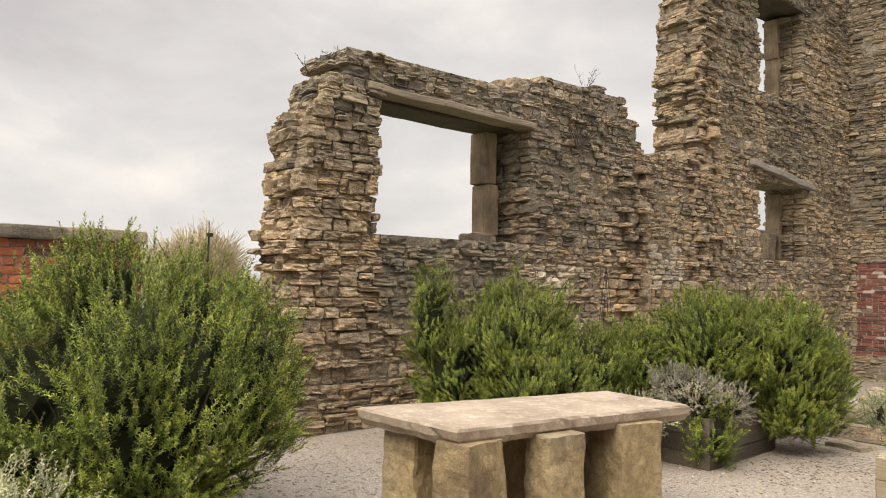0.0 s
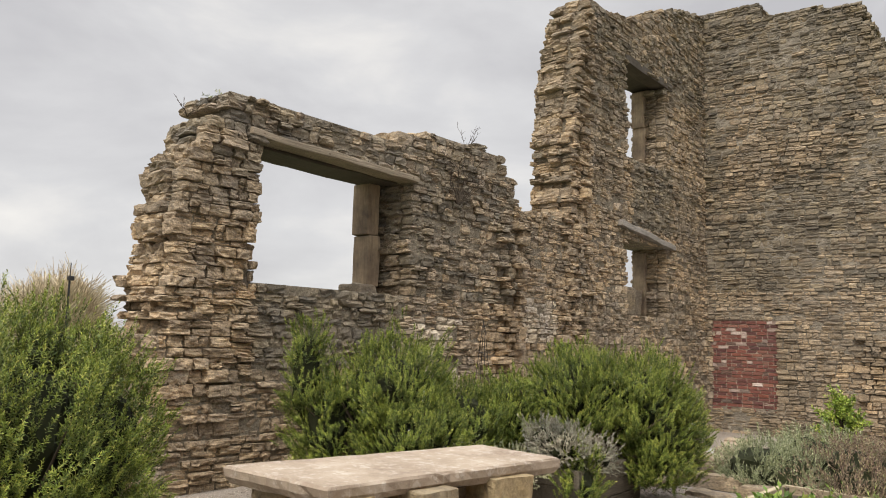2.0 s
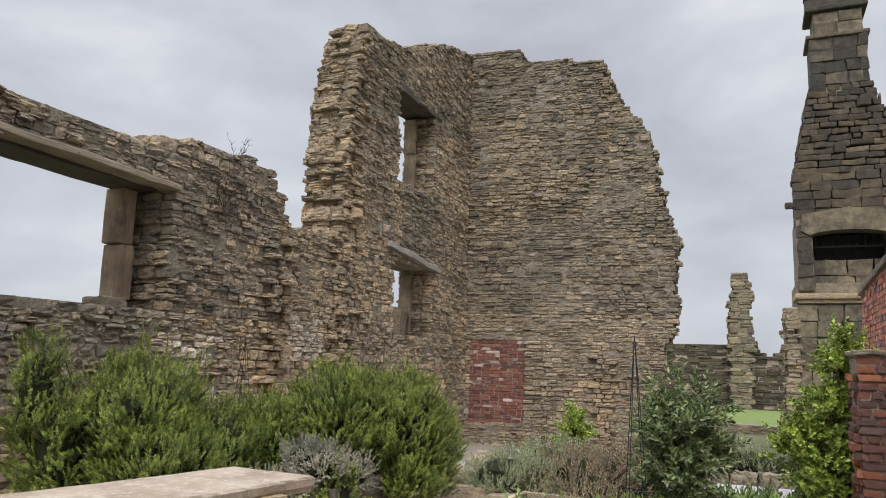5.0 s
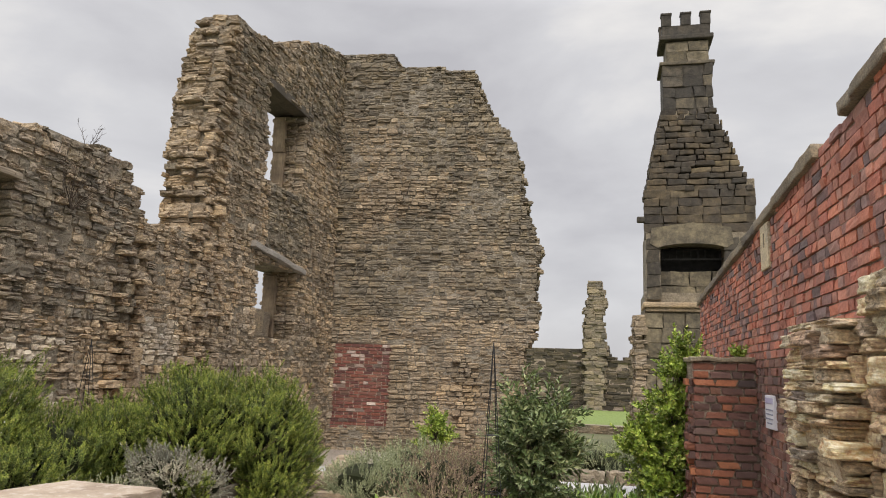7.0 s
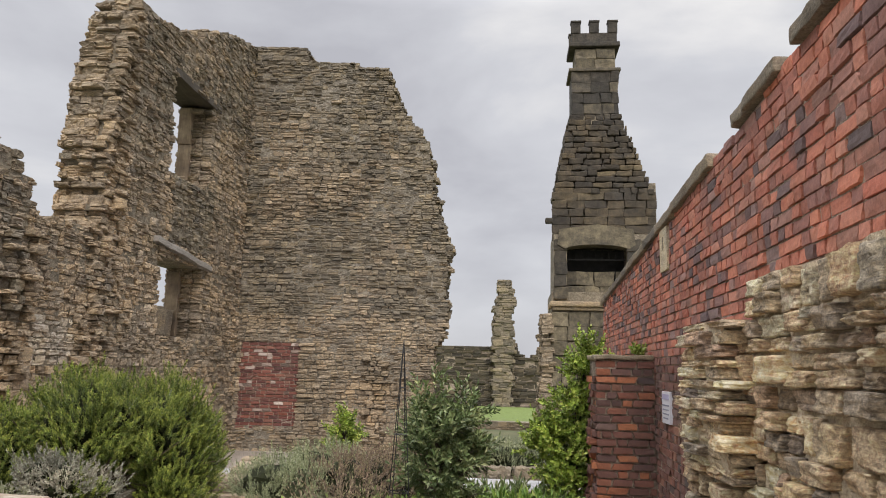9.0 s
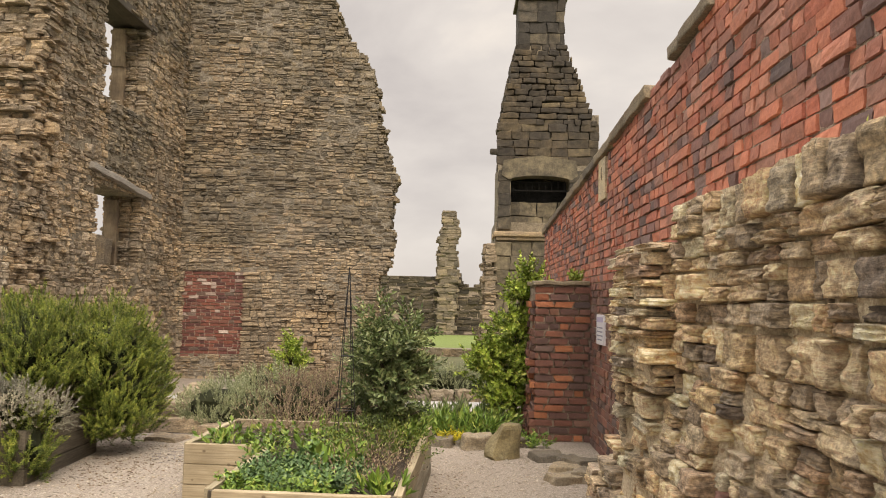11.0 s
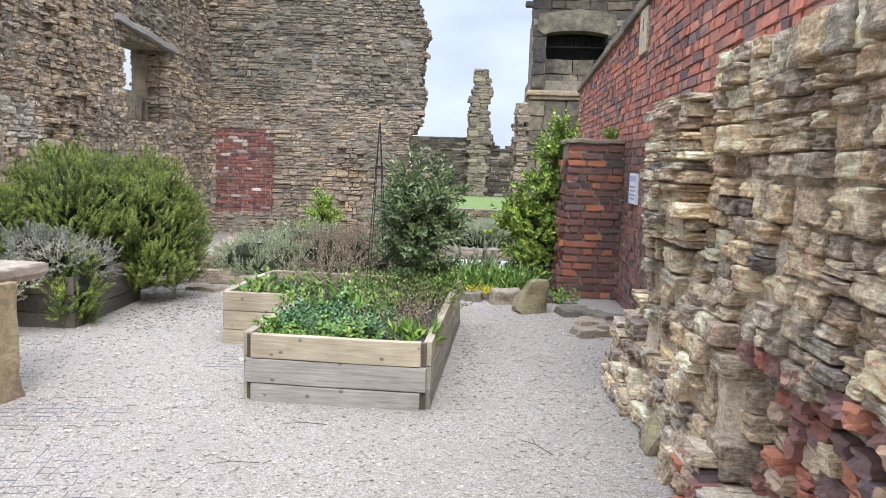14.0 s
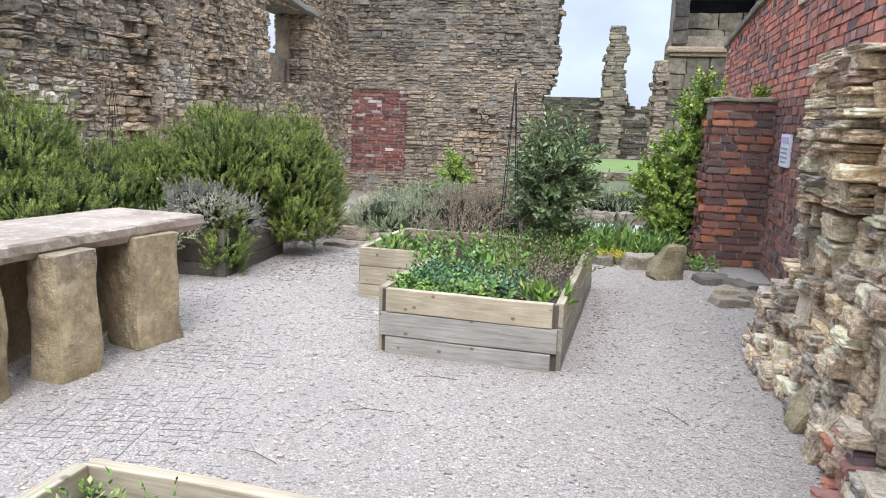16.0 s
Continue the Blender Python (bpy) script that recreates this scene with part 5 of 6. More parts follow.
tufted("santolina_bush", "silvery green santolina mound by the path", "shrub", (-3.38, 0.30, 0), [((0, 0, 0.34), (0.55, 0.6, 0.44))], 1500, 41, santolina_leaf, 0.10, 16, 0.02, 0.007, 50)
tufted("silver_shrub", "dry silvery sprigs among rosemary", "shrub", (-3.60, 5.76, 0.34), [((0.10, 0.0, 0.24), (0.22, 0.24, 0.18)), ((0.28, 0.26, 0.14), (0.13, 0.16, 0.13)), ((-0.12, 0.0, 0.30), (0.16, 0.18, 0.14))], 1100, 42, silver_dead, 0.07, 14, 0.02, 0.009, 55)
tufted("silver_shrub", "small pale silvery sprigs behind stone table", "shrub", (-3.72, 5.35, 0.36), [((0, 0, 0.08), (0.3, 0.25, 0.12)), ((-0.6, -0.1, 0.05), (0.3, 0.2, 0.1))], 380, 43, santolina_leaf, 0.10, 12, 0.02, 0.007, 50)
for k, (x, y, rx, ry, rz, mat, lab) in enumerate(((-2.58, 8.5, 0.58, 0.5, 0.50, lavender_leaf, "grey-green lavender mound beside stone edging"), (-1.82, 8.8, 0.5, 0.45, 0.56, heather_leaf, "brown and mauve heather mound among lavender"), (-1.35, 9.3, 0.62, 0.5, 0.60, heather_leaf, "brown and mauve heather mound in border"), (-2.3, 9.35, 0.55, 0.45, 0.60, lavender_leaf, "grey-green lavender mound in border"),
                                                  (0.1, 14.6, 0.8, 0.5, 0.62, lavender_leaf, "grey lavender mound before lawn"), (-1.4, 15.4, 0.7, 0.5, 0.6, lavender_leaf, "grey lavender mound beyond path"))):
    tufted("lavender_bush", lab, "shrub", (x, y, ground_z(x, y)), [((-0.2 * rx, 0, rz * 0.42), (rx * 0.75, ry, rz * 0.55)), ((0.45 * rx, 0.1, rz * 0.36), (rx * 0.55, ry * 0.8, rz * 0.5)), ((0.1 * rx, -0.4 * ry, rz * 0.25), (rx * 0.7, ry * 0.6, rz * 0.42))], 1500, 50 + k, mat, 0.16, 14, 0.035, 0.009, 42, 0.75, 0.8, "low mounds")


def small_tree(name, label, at, height, crown, count, seed, material, leaf, wide, per=9, trunk=0.03, low=0.3):
    """An upright shrub: stem, limbs and a crown of many leafy shoots with gaps."""
    root = thing(name, label, "shrub", at)
    g = np.random.default_rng(seed)
    base, way = mound_shoots(crown, count, seed, 0.55, ((1.0, 0.45), (0.75, 0.35), (0.5, 0.2)), -0.8, 0.16, 4, 0.03)
    ln = g.uniform(0.7, 1.3, len(base)) * 0.13
    segs = [((0, 0, -0.05), (0.02, 0.01, height * low), trunk, trunk * 0.75), ((0.02, 0.01, height * low), (0, 0, height * 0.8), trunk * 0.75, trunk * 0.25)]
    for i in g.choice(len(base), min(70, len(base)), replace=False):
        z = min(base[i][2] * g.uniform(0.45, 0.8), height * 0.78)
        segs.append(((0.01, 0.0, z), tuple(base[i]), 0.008, 0.003))
    stems("stem", segs, twig, root, "brown woody stem")
    leaves("foliage", base - way * (ln * 0.5)[:, None], way, ln, material, root, per, leaf, wide, 55, 0.1, seed, fold=0.12)
    return root


small_tree("bay_tree", "young dark green bay tree in raised bed", (-0.52, 6.0, 0.3), 1.1, [((0, 0, 0.62), (0.27, 0.27, 0.34)), ((-0.10, 0, 0.92), (0.12, 0.12, 0.20)), ((0.15, 0.05, 0.86), (0.12, 0.14, 0.2)), ((0.22, 0, 0.6), (0.12, 0.12, 0.16)), ((0.0, 0, 0.32), (0.16, 0.16, 0.2))], 760, 61, bay_leaf, 0.058, 0.024)
small_tree("evergreen_climber", "tall bright green evergreen against brick pier", (0.76, 9.0, ground_z(0.7, 9)), 1.95, [((0, 0, 0.55), (0.40, 0.36, 0.56)), ((0.04, 0, 1.1), (0.28, 0.26, 0.5)), ((0.12, 0, 1.62), (0.2, 0.2, 0.36)), ((-0.28, -0.05, 0.75), (0.26, 0.25, 0.25)), ((0.32, 0, 1.5), (0.14, 0.14, 0.2))], 2000, 62, lime_leaf, 0.050, 0.032)
small_tree("small_shrub", "small yellow-green shrub before tall wall", (-2.55, 11.3, ground_z(-2.5, 11.3)), 0.95, [((0, 0, 0.55), (0.25, 0.2, 0.36)), ((0.02, 0, 0.95), (0.12, 0.12, 0.2))], 240, 63, lime_leaf, 0.06, 0.03)
small_tree("small_shrub", "dull green shrub beside ruined wall end", (-1.75, 14.2, ground_z(-1.7, 14.2)), 1.3, [((0, 0, 0.7), (0.4, 0.35, 0.55))], 360, 64, lavender_leaf, 0.06, 0.03)


def herb_patch(name, label, at, rx, ry, count, seed, material, length, per, leaf, wide, splay, upward=0.9, parent=None):
    """Low plants over an oval of soil."""
    root = thing(name, label, "herbs", at)
    g = np.random.default_rng(seed)
    a, q = g.uniform(0, 6.283, count), np.sqrt(g.uniform(0, 1, count))
    base = np.stack([np.cos(a) * q * rx, np.sin(a) * q * ry, 0.03 * np.sin(a * 5) * q - 0.01], 1)
    way = unit(np.stack([np.cos(a) * q * 0.5, np.sin(a) * q * 0.5, np.full(count, upward)], 1) + g.normal(0, 0.3, (count, 3)))
    ln = length * g.uniform(0.6, 1.3, count)
    leaves("foliage", base, way, ln, material, root, per, leaf, wide, splay, 0.2, seed, fold=0.08)
    return root


herb_patch("herb_patch", "low blue-green herb clump in raised bed", (-0.92, 4.62, 0.35), 0.36, 0.36, 420, 71, blue_herb, 0.12, 11, 0.033, 0.021, 75)
herb_patch("herb_patch", "fresh green strawberry leaves along bed edge", (-0.98, 4.38, 0.35), 0.36, 0.17, 260, 72, herb_leaf, 0.10, 10, 0.034, 0.024, 80)
herb_patch("herb_patch", "bright lettuce-green rosette in raised bed", (-0.80, 4.98, 0.36), 0.2, 0.26, 26, 73, herb_leaf, 0.10, 7, 0.085, 0.045, 45)
herb_patch("herb_patch", "tuft of broad bright leaves by bed board", (-0.38, 4.38, 0.35), 0.11, 0.13, 16, 74, herb_leaf, 0.07, 6, 0.10, 0.026, 35)
herb_patch("herb_patch", "thin brownish herb stems in raised bed", (-0.55, 4.85, 0.35), 0.26, 0.42, 130, 75, heather_leaf, 0.22, 10, 0.025, 0.008, 45)
herb_patch("herb_patch", "dark green wispy herb in raised bed", (-0.5, 5.4, 0.36), 0.34, 0.36, 170, 76, rosemary_leaf, 0.24, 12, 0.03, 0.012, 50)
herb_patch("herb_patch", "pale green leafy chard in bed corner", (-1.72, 5.62, 0.36), 0.13, 0.16, 22, 77, herb_leaf, 0.14, 7, 0.07, 0.032, 40)
herb_patch("herb_patch", "leafy green herbs along bed board", (-0.34, 6.05, 0.36), 0.13, 0.26, 60, 78, herb_leaf, 0.15, 8, 0.09, 0.03, 45)
herb_patch("herb_patch", "mixed green herbs in middle of raised bed", (-1.05, 5.5, 0.36), 0.45, 0.5, 170, 79, herb_leaf, 0.14, 9, 0.04, 0.025, 60)
herb_patch("herb_patch", "tall wispy brown herb at bed back", (-1.3, 6.1, 0.36), 0.35, 0.2, 110, 80, heather_leaf, 0.34, 14, 0.03, 0.008, 35)
herb_patch("herb_patch", "grassy lime green perennials behind raised bed", (-1.05, 7.6, 0.0), 0.7, 0.4, 260, 81, herb_leaf, 0.24, 10, 0.07, 0.010, 25)
herb_patch("herb_patch", "leafy green border plants beside path", (0.15, 8.2, 0.02), 0.5, 0.4, 160, 82, herb_leaf, 0.2, 8, 0.1, 0.03, 40)
herb_patch("herb_patch", "dark strappy leaves in soil border", (0.05, 8.9, 0.0), 0.6, 0.4, 120, 83, bay_leaf, 0.22, 8, 0.13, 0.025, 40)
herb_patch("herb_patch", "small weeds at foot of brick pier", (0.86, 7.72, 0.0), 0.14, 0.12, 40, 84, herb_leaf, 0.13, 8, 0.05, 0.025, 60)
herb_patch("yellow_flowers", "small clump of yellow flowers by rocks", (0.02, 7.72, 0.06), 0.14, 0.11, 90, 85, yellow_flower, 0.07, 8, 0.02, 0.015, 60)
herb_patch("weed_tuft", "bright weed sprouting in near bed corner", (-1.34, 1.56, 0.34), 0.07, 0.06, 12, 86, herb_leaf, 0.085, 7, 0.026, 0.013, 55)
herb_patch("weed_tuft", "thin bright weed against bed board", (-1.15, 1.6, 0.34), 0.03, 0.03, 4, 87, herb_leaf, 0.11, 9, 0.02, 0.008, 40)
herb_patch("weed_tuft", "bright green weed on top of brick pier", (1.38, 8.15, 1.74), 0.05, 0.05, 14, 88, lime_leaf, 0.12, 9, 0.05, 0.03, 55)
herb_patch("weed_tuft", "grassy weed growing on rubble wall top", (1.22, 2.05, 1.95), 0.03, 0.12, 18, 89, lime_leaf, 0.06, 8, 0.024, 0.008, 40)
herb_patch("weed_tuft", "dry moss and grass on ruined wall top", (-6.7, 4.15, 3.93), 0.2, 0.25, 90, 90, lavender_leaf, 0.02, 8, 0.025, 0.008, 65)


def dry_branches(label, at, spread, height, count, seed):
    """Bare thin twigs that root in a wall."""
    root = thing("dry_weed", label, "weed", at)
    g, segs = random.Random(seed), []
    for _ in range(count):
        p, d = Vector((0, 0, 0)), Vector((g.uniform(0.0, 0.5), g.uniform(-1, 1) * spread, height)).normalized()
        for k in range(4):
            q = p + d * height / 4 * g.uniform(0.6, 1.2)
            segs.append((p, q, 0.006 - 0.001 * k, 0.005 - 0.001 * k))
            for _ in range(2):
                e = (d + Vector((g.uniform(-0.7, 0.7), g.uniform(-0.9, 0.9), g.uniform(-0.4, 0.6)))).normalized()
                segs.append((q, q + e * height * 0.2, 0.003, 0.0015))
            p, d = q, (d + Vector((g.uniform(-0.3, 0.3), g.uniform(-0.4, 0.4), g.uniform(-0.1, 0.2)))).normalized()
    stems("dry_twig", segs, twig, root, sides=3)


dry_branches("dry bare twigs growing from wall face", (-6.36, 7.6, 3.3), 0.9, 0.75, 14, 3)
dry_branches("thin dead stalk on ruined wall top", (-6.6, 8.0, 4.18), 0.2, 0.4, 4, 4)
dry_branches("thin dead weed on wall end top", (-6.6, 3.66, 3.62), 0.4, 0.22, 4, 5)

# ---- distant bare tree and pole ----
tree = thing("bare_tree", "distant bare pale-twigged tree beyond garden wall", "tree", (-37.0, 14.2, -0.05))
g = random.Random(12)
segs, fine = [((0, 0, -0.2), (0, 0, 1.0), 0.22, 0.16)], []
for i in range(110):
    a, e = g.uniform(0, 6.283), g.uniform(0.1, 1.45)
    d = Vector((math.cos(a) * math.cos(e), math.sin(a) * math.cos(e), math.sin(e)))
    p = Vector((0, 0, g.uniform(0.5, 1.0)))
    q = p + d * g.uniform(1.4, 2.3)
    segs.append((p, q, 0.07, 0.03))
    for _ in range(28):
        d2 = (d + Vector((g.gauss(0, 0.45), g.gauss(0, 0.45), g.gauss(0.25, 0.35)))).normalized()
        s0 = p.lerp(q, g.uniform(0.3, 1.0))
        e0 = s0 + d2 * g.uniform(0.9, 1.7)
        fine.append((s0, e0, 0.022, 0.009))
        for _ in range(3):
            d3 = (d2 + Vector((g.gauss(0, 0.4), g.gauss(0, 0.4), g.gauss(0.2, 0.3)))).normalized()
            s1 = s0.lerp(e0, g.uniform(0.3, 0.95))
            fine.append((s1, s1 + d3 * g.uniform(0.4, 0.9), 0.016, 0.008))
stems("trunk", segs, twig, tree, "short trunk with radiating limbs")
stems("crown", fine, pale_twig, tree, "haze of pale spring twigs", 3)
iron = Mat("black_painted_iron", 0.6).done((0.012, 0.012, 0.013))
pole = thing("lamp_post", "thin dark post with small fitting", "post", (-20.4, 8.25, -0.02))
stems("shaft", [((0, 0, -0.1), (0, 0, 2.75), 0.035, 0.03), ((0, 0, 2.75), (0, 0, 3.2), 0.015, 0.012)], iron, pole, sides=8)
bm = bmesh.new()
box(bm, 0.06, 0, 2.78, 0.16, 0.14, 0.12, 0.02)
part("fitting", bm, iron, pole)


# ---- garden obelisks ----
def obelisk(label, at, height, spread, turn):
    root = thing("plant_obelisk", label, "plant support", at, turn)
    legs = []
    for k in range(4):
        a = math.pi / 4 + k * math.pi / 2
        foot = Vector((math.cos(a) * spread, math.sin(a) * spread, -0.05))
        legs.append(foot)
        stems("leg", [(foot, (foot.x * 0.06, foot.y * 0.06, height), 0.0032, 0.0036)], iron, root, sides=6)
    for h in (0.25, 0.55, 0.8):
        ring = [f.lerp(Vector((f.x * 0.06, f.y * 0.06, height)), h) for f in legs]
        stems("hoop", [(ring[i], ring[(i + 1) % 4], 0.004, 0.004) for i in range(4)], iron, root, sides=5)
    stems("finial", [((0, 0, height - 0.02), (0, 0, height + 0.07), 0.012, 0.003)], iron, root, sides=6)
    return root


obelisk("thin black metal obelisk in raised bed", (-0.82, 5.75, 0.33), 1.36, 0.115, 20)
obelisk("black metal plant obelisk before ruined wall", (-5.75, 7.45, 0.0), 1.68, 0.22, 10)

# ---- stones lying about ----
def loose_stone(label, x, y, sx, sy, sz, turn, seed, mat, name="rock", category="stone", group=""):
    bm = rough_block(sx, sy, sz, 4, 0.14 * min(sx, sy, sz) + 0.012, 3.2 / max(sx, sz), seed, 0.12 * min(sx, sy, sz), 0.88)
    bm.transform(pose(x, y, ground_z(x, y) - 0.03, 0, 0, turn))
    return tagged(part(name, bm, mat, None), label, category, group)


boulder = stone_material("mossy_boulder", [(0.0, (0.22, 0.19, 0.11)), (1.0, (0.34, 0.29, 0.18))], 0.5, 0.4, 0.5)
bm = rough_block(0.36, 0.26, 0.36, 6, 0.06, 4.5, 12.0, 0.06, 0.55)
bm.transform(pose(0.50, 7.15, -0.04, 0, 14, 25))
tagged(part("boulder", bm, boulder, None), "leaning mossy sandstone boulder by path", "stone")
for k, (x, y, sx, sy, sz, t) in enumerate(((0.28, 7.55, 0.34, 0.24, 0.17, 10), (-0.1, 7.65, 0.3, 0.2, 0.12, -20), (0.62, 7.65, 0.3, 0.2, 0.15, 30), (-0.4, 7.75, 0.28, 0.2, 0.1, 5), (0.95, 7.1, 0.34, 0.3, 0.09, 12), (1.05, 6.66, 0.3, 0.26, 0.08, -15), (1.0, 6.25, 0.34, 0.24, 0.09, 25), (1.2, 6.9, 0.3, 0.35, 0.09, 40), (1.22, 6.3, 0.3, 0.3, 0.12, -30))):
    loose_stone("flat worn sandstone lump edging the gravel", x, y, sx, sy, sz, t, 3.0 * k + 2, dark_stone, group="edging stones")
for k, (x, y, sx, sy, sz, t) in enumerate(((-3.05, 8.15, 0.75, 0.4, 0.16, 6), (-3.75, 8.3, 0.7, 0.45, 0.18, -8), (-2.5, 7.95, 0.5, 0.35, 0.14, 14), (-3.3, 8.65, 0.8, 0.4, 0.30, 3), (-4.0, 8.9, 0.7, 0.5, 0.28, -5), (-3.2, 9.3, 0.5, 0.4, 0.36, 18), (-4.4, 8.2, 0.6, 0.5, 0.16, 20), (-3.35, 9.95, 0.7, 0.5, 0.30, -12), (-3.6, 7.75, 0.45, 0.3, 0.10, 30), (-2.95, 7.6, 0.4, 0.3, 0.07, -10))):
    loose_stone("flat sandstone slab of the low stone edging", x, y, sx, sy, sz, t, 4.0 * k + 1, stone, group="low stone steps")
bm = rough_block(0.34, 0.3, 0.34, 4, 0.02, 4, 31, 0.03, 0.95)
bm.transform(pose(-3.9, 11.2, ground_z(-3.9, 11.2) - 0.02, 0, 0, 12))
tagged(part("stone_block", bm, warm_stone, None), "square-hewn sandstone block by path", "stone")

paving = earth_material("pale_grey_paving", (0.30, 0.30, 0.30), (0.5, 0.5, 0.5), 6)
sheet("path", "pale grey gravel path across the garden", "path", -5.6, 1.0, 11.2, 13.6, 0.02, paving, 20, 0.06)
r = random.Random(21)
for k in range(11):
    x = -1.2 + 0.22 * k + r.uniform(-0.05, 0.05)
    loose_stone("low stone kerb block beyond pale path", x, 13.85 + r.uniform(-0.06, 0.06), 0.26, 0.3, 0.24, r.uniform(-8, 8), 2.0 * k + 60, dark_stone, "kerb_stone", "stone", "kerb stones")

# spill of stones at the foot of the rubble wall
g = np.random.default_rng(91)
spill = []
for _ in range(120):
    y = g.uniform(3.3, 5.3)
    reach = 0.16 * max(0.1, 1 - abs(y - 4.6) / 1.2)
    q = g.uniform(0, 1)
    s = g.uniform(0.05, 0.14)
    spill.append(((y, 0.07 + reach * q, max(0.0, 0.42 * (1 - q) * g.uniform(0.3, 1.1)) + 0.01), (s * 1.4, s, s * g.uniform(0.35, 0.6)), g.normal(0, 9)))
heap = tagged(new("stone_heap"), "spilled pale stones at foot of rubble wall", "stones", kind="structure")
pieces("stone", spill, NEAR_STONES, R_AXES, rubble_stone, heap, True)
for k, (x, y, sz, t, m_) in enumerate(((0.93, 3.66, 0.34, 20, boulder), (0.93, 3.36, 0.36, -10, rubble_stone))):
    bm = rough_block(0.09, 0.20, sz, 6, 0.05, 5, 70 + k, 0.03, 0.8)
    bm.transform(pose(x, y, -0.04, 0, 24, t))
    tagged(part("leaning_slab", bm, m_, None), "mossy stone slab leaning on rubble wall", "stone")

# ---- notices on the brick wall ----
def notice(name, label, y, z, h, wdt, mat, bars):
    x = 1.40 + 0.0145 * y
    root = thing(name, label, "sign", (x - 0.012, y, z))
    bm = bmesh.new()
    box(bm, 0, 0, 0, 0.03, wdt, h, 0.004)
    part("panel", bm, mat, root)
    for k, (dz, bh, bw, bmat) in enumerate(bars):
        bm = bmesh.new()
        box(bm, -0.017, 0, dz, 0.004, bw, bh)
        part("print_bar", bm, bmat, root)
    return root


white_board = Mat("white_notice_board", 0.4).done((0.72, 0.72, 0.76))
grey_print = Mat("grey_print", 0.6).done((0.25, 0.26, 0.34))
lilac_print = Mat("lilac_print", 0.6).done((0.45, 0.42, 0.58))
notice("notice_board", "white printed notice board on brick wall", 7.3, 1.25, 0.30, 0.36, white_board, [(0.10, 0.05, 0.29, lilac_print), (0.02, 0.012, 0.28, grey_print), (-0.02, 0.012, 0.26, grey_print), (-0.06, 0.012, 0.28, grey_print), (-0.10, 0.012, 0.2, grey_print)])
tablet = stone_material("pale_stone_tablet", [(0.0, (0.56, 0.50, 0.37)), (1.0, (0.66, 0.6, 0.46))], 0.3, 0.2, 0.1)
notice("stone_tablet", "small pale stone tablet set high in brickwork", 7.25, 2.76, 0.42, 0.34, tablet, [(0.06, 0.13, 0.03, dark_stone)])

# ---- plastic grid showing through the gravel, twigs, pebbles ----
black_plastic = Mat("black_plastic_grid", 0.7).done((0.13, 0.13, 0.132))
g = random.Random(33)
for label, cx, cy, nx, ny, turn in (("broken black plastic grid showing through gravel", -2.15, 2.75, 9, 8, 12), ("black plastic gravel grid beside stone table", -2.3, 3.75, 6, 5, 8), ("bit of black plastic grid at bed foot", -2.6, 6.9, 4, 5, 20), ("bit of black plastic grid in gravel", -1.75, 4.9, 3, 3, 5)):
    root = thing("gravel_grid", label, "ground grid", (cx, cy, 0.0), turn)
    segs = []
    for i in range(-nx, nx + 1):
        for j in range(-ny, ny):
            if g.random() < 0.72 - 0.5 * ((i / nx) ** 2 + (j / ny) ** 2):
                segs.append(((i * 0.065, j * 0.065, 0.001), (i * 0.065 + g.uniform(-0.005, 0.005), (j + 1) * 0.065, 0.001), 0.0019, 0.0019))
            if g.random() < 0.72 - 0.5 * ((i / nx) ** 2 + (j / ny) ** 2):
                segs.append(((i * 0.065, j * 0.065, 0.001), ((i + 1) * 0.065, j * 0.065 + g.uniform(-0.005, 0.005), 0.001), 0.0019, 0.0019))
    tagged(stems("ribs", segs, black_plastic, root), kind="stuff")
for label, x, y, turn, n in (("thin fallen twig on gravel", 0.35, 3.6, 40, 1), ("short dry twig on gravel", -1.1, 3.2, 100, 2), ("dry stalk on gravel", -1.4, 2.6, 70, 3), ("small fallen twig before raised bed", -0.9, 3.75, 95, 4)):
    root = thing("twig", label, "twig", (x, y, 0.012), turn)
    stems("stick", [((0, -0.12, 0), (0.01, 0.02, 0.006), 0.0022, 0.002), ((0.01, 0.02, 0.006), (-0.01, 0.13, 0), 0.002, 0.001), ((0.01, 0.02, 0.006), (0.05, 0.09, 0.01), 0.0016, 0.001)], twig, root)
g = np.random.default_rng(55)
pebble_stone = stone_material("loose_pebbles", [(0.0, (0.277, 0.248, 0.214)), (0.4, (0.344, 0.311, 0.273)), (0.8, (0.42, 0.386, 0.344)), (1.0, (0.521, 0.491, 0.449))], 0.0, 0.1, 0.0)
pebbles = []
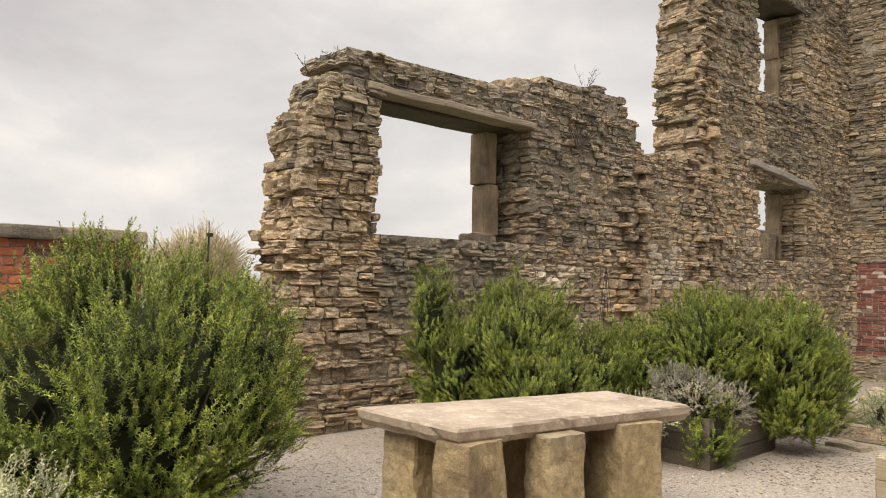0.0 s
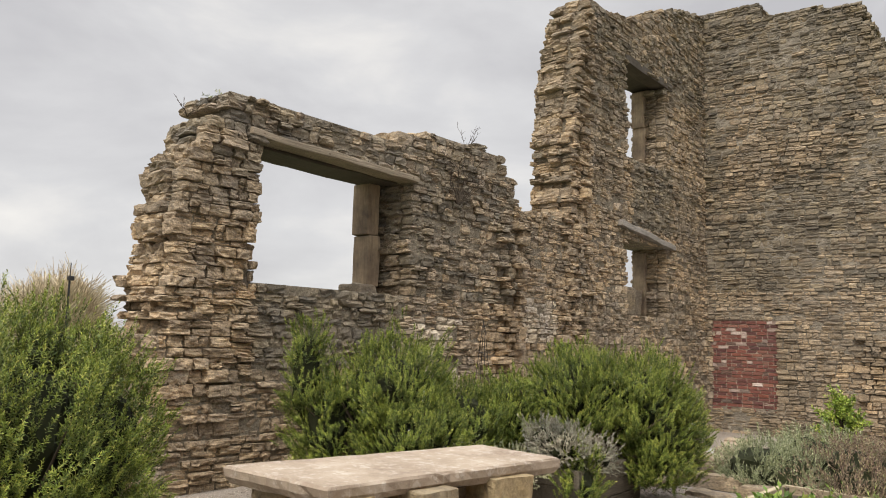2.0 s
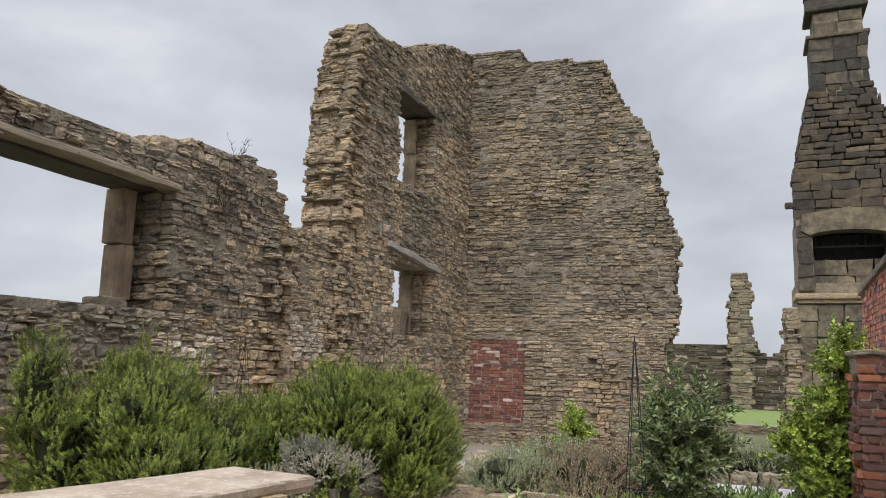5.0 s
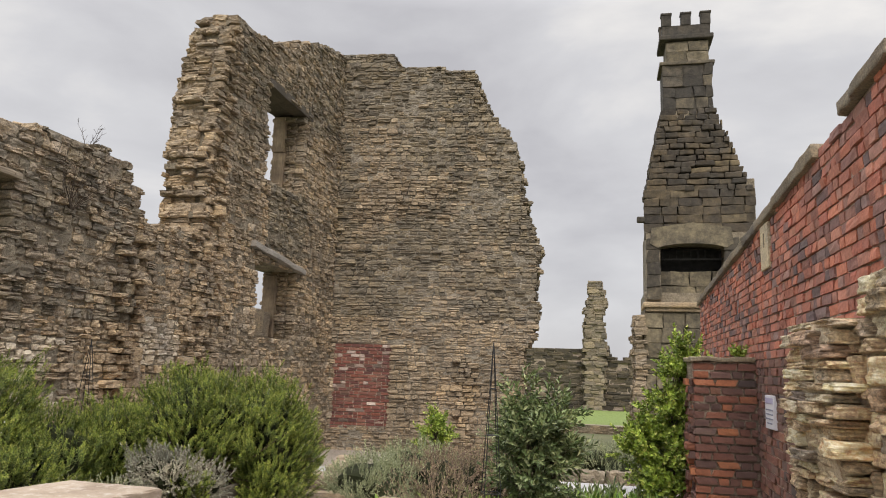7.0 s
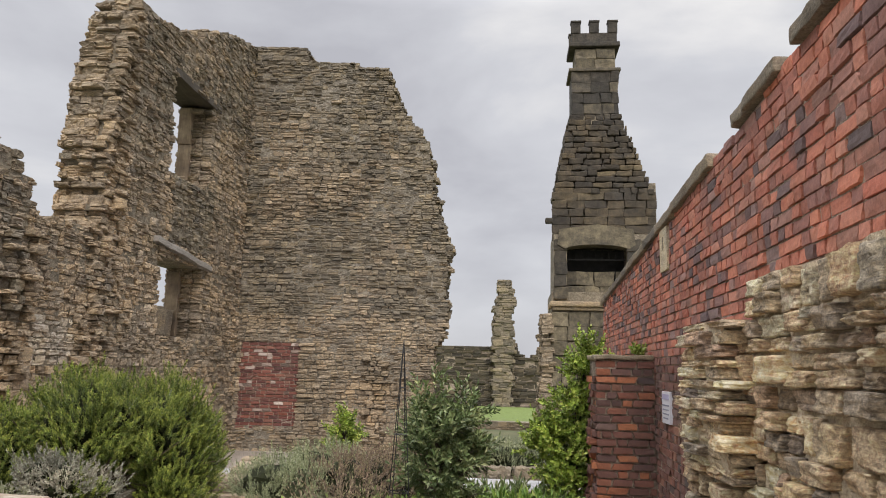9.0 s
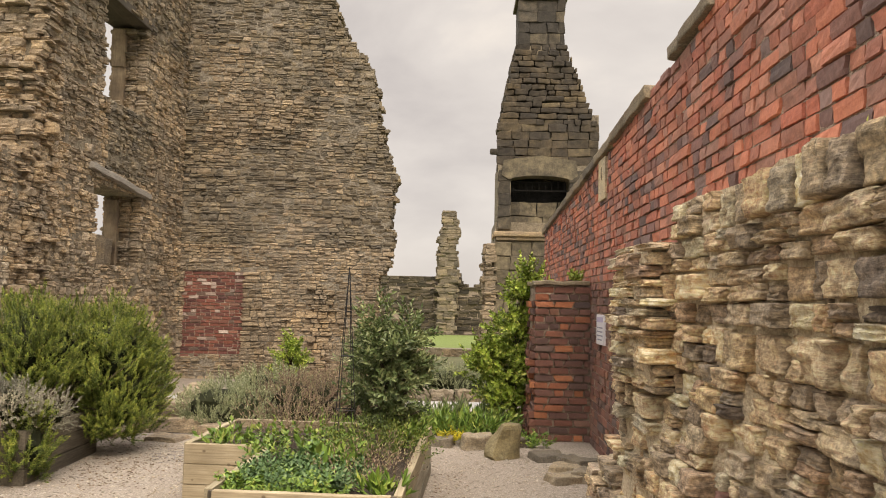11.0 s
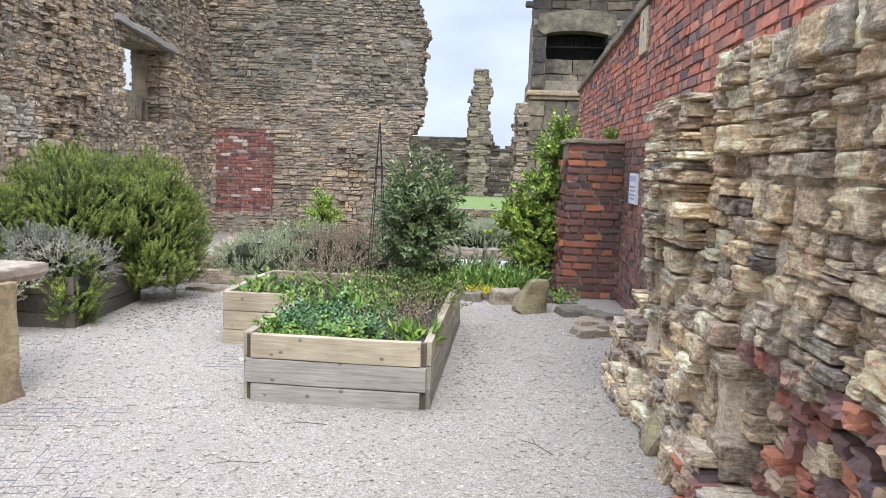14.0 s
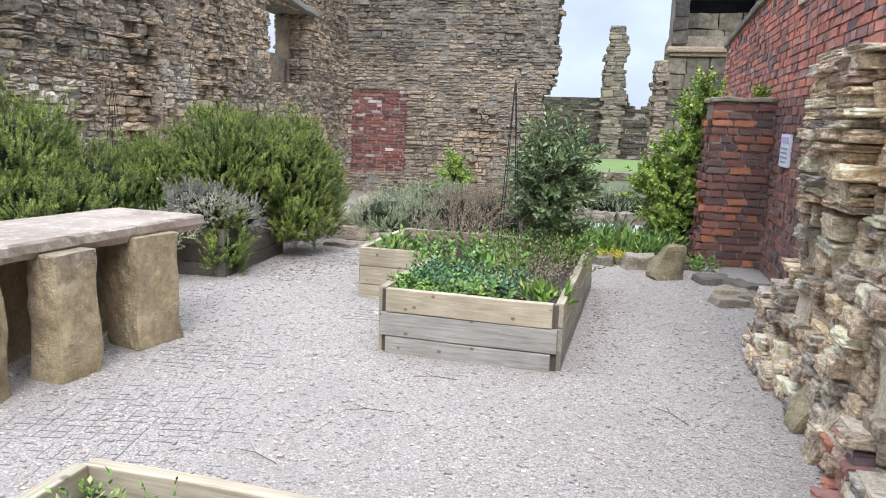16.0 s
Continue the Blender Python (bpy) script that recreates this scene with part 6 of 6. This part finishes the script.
while len(pebbles) < 22000:
    x, y = g.uniform(-6.2, 1.1), 0.9 + 6.9 * g.random() ** 1.25
    s = g.uniform(0.007, 0.016) * (1.6 if g.random() < 0.03 else 1)
    pebbles.append(((x, y, s * 0.18), (s * g.uniform(0.9, 1.5), s, s * 0.42), g.uniform(-12, 12)))
tagged(joined("gravel_stones", pebbles, CHIPS, ((0, 0, 0), (1, 0, 0), (0, 1, 0), (0, 0, 1)), pebble_stone, None), "scattered limestone chippings over gravel court", "gravel")
litter = []
for _ in range(420):
    a, q = g.uniform(0, 6.283), g.normal(0, 0.5)
    x, y = (-2.85 + q * 0.5, 6.3 + g.normal(0, 0.5)) if g.random() < 0.75 else (-0.12 + abs(g.normal(0, 0.12)), 4.2 + g.uniform(0, 2.2))
    s = g.uniform(0.004, 0.011)
    litter.append(((x, y, 0.004), (s * 1.8, s * 0.9, 0.004), g.uniform(-15, 15)))
leaf_litter = leaf_material("dead_leaf_litter", [(0.0, (0.11, 0.08, 0.06)), (1.0, (0.24, 0.17, 0.12))], 0.9)
tagged(joined("leaf_litter", litter, CHIPS, ((0, 0, 0), (1, 0, 0), (0, 1, 0), (0, 0, 1)), leaf_litter, None), "dead leaves and dry needles on gravel", "leaf litter")

# ---- pieces of the walls that stand nearest ----
for key, mat in groups.items():
    pieces("stone", [s for s in near if a_group(s[0][0], s[0][2]) == key], ROUGH_STONES, A_AXES, mat, wall_a)
pieces("stone", sorted(r_stones, key=lambda s: s[0][0])[:300], NEAR_STONES, R_AXES, rubble_stone, wall_r, True)
if len(r_stones) > 300:
    joined("stonework", sorted(r_stones, key=lambda s: s[0][0])[300:], NEAR_STONES, R_AXES, rubble_stone, wall_r, smooth=True)
pieces("broken_brick", broken, BROKEN, R_AXES, raw_brick, wall_r)
pieces("brick", shown, BRICKS, W_AXES, red_brick, wall_e)
pieces("brick", pier_rows, BRICKS, P_AXES, old_brick, pier)
joined("side_bricks", side_rows, BRICKS, S_AXES, old_brick, pier, "crumbling bricks of the worn side")
red_rows = [((c[0], c[1] + 0.0, c[2]), s, t) for c, s, t in brick_rows(0.1, 1.52, 0.08, 2.12, 0.079, 19, 3, 0.215, 0.006, None, 0.11, 0.35, 0.014)]
pieces("brick", red_rows, BRICKS, B_AXES, crimson_brick, wall_b)
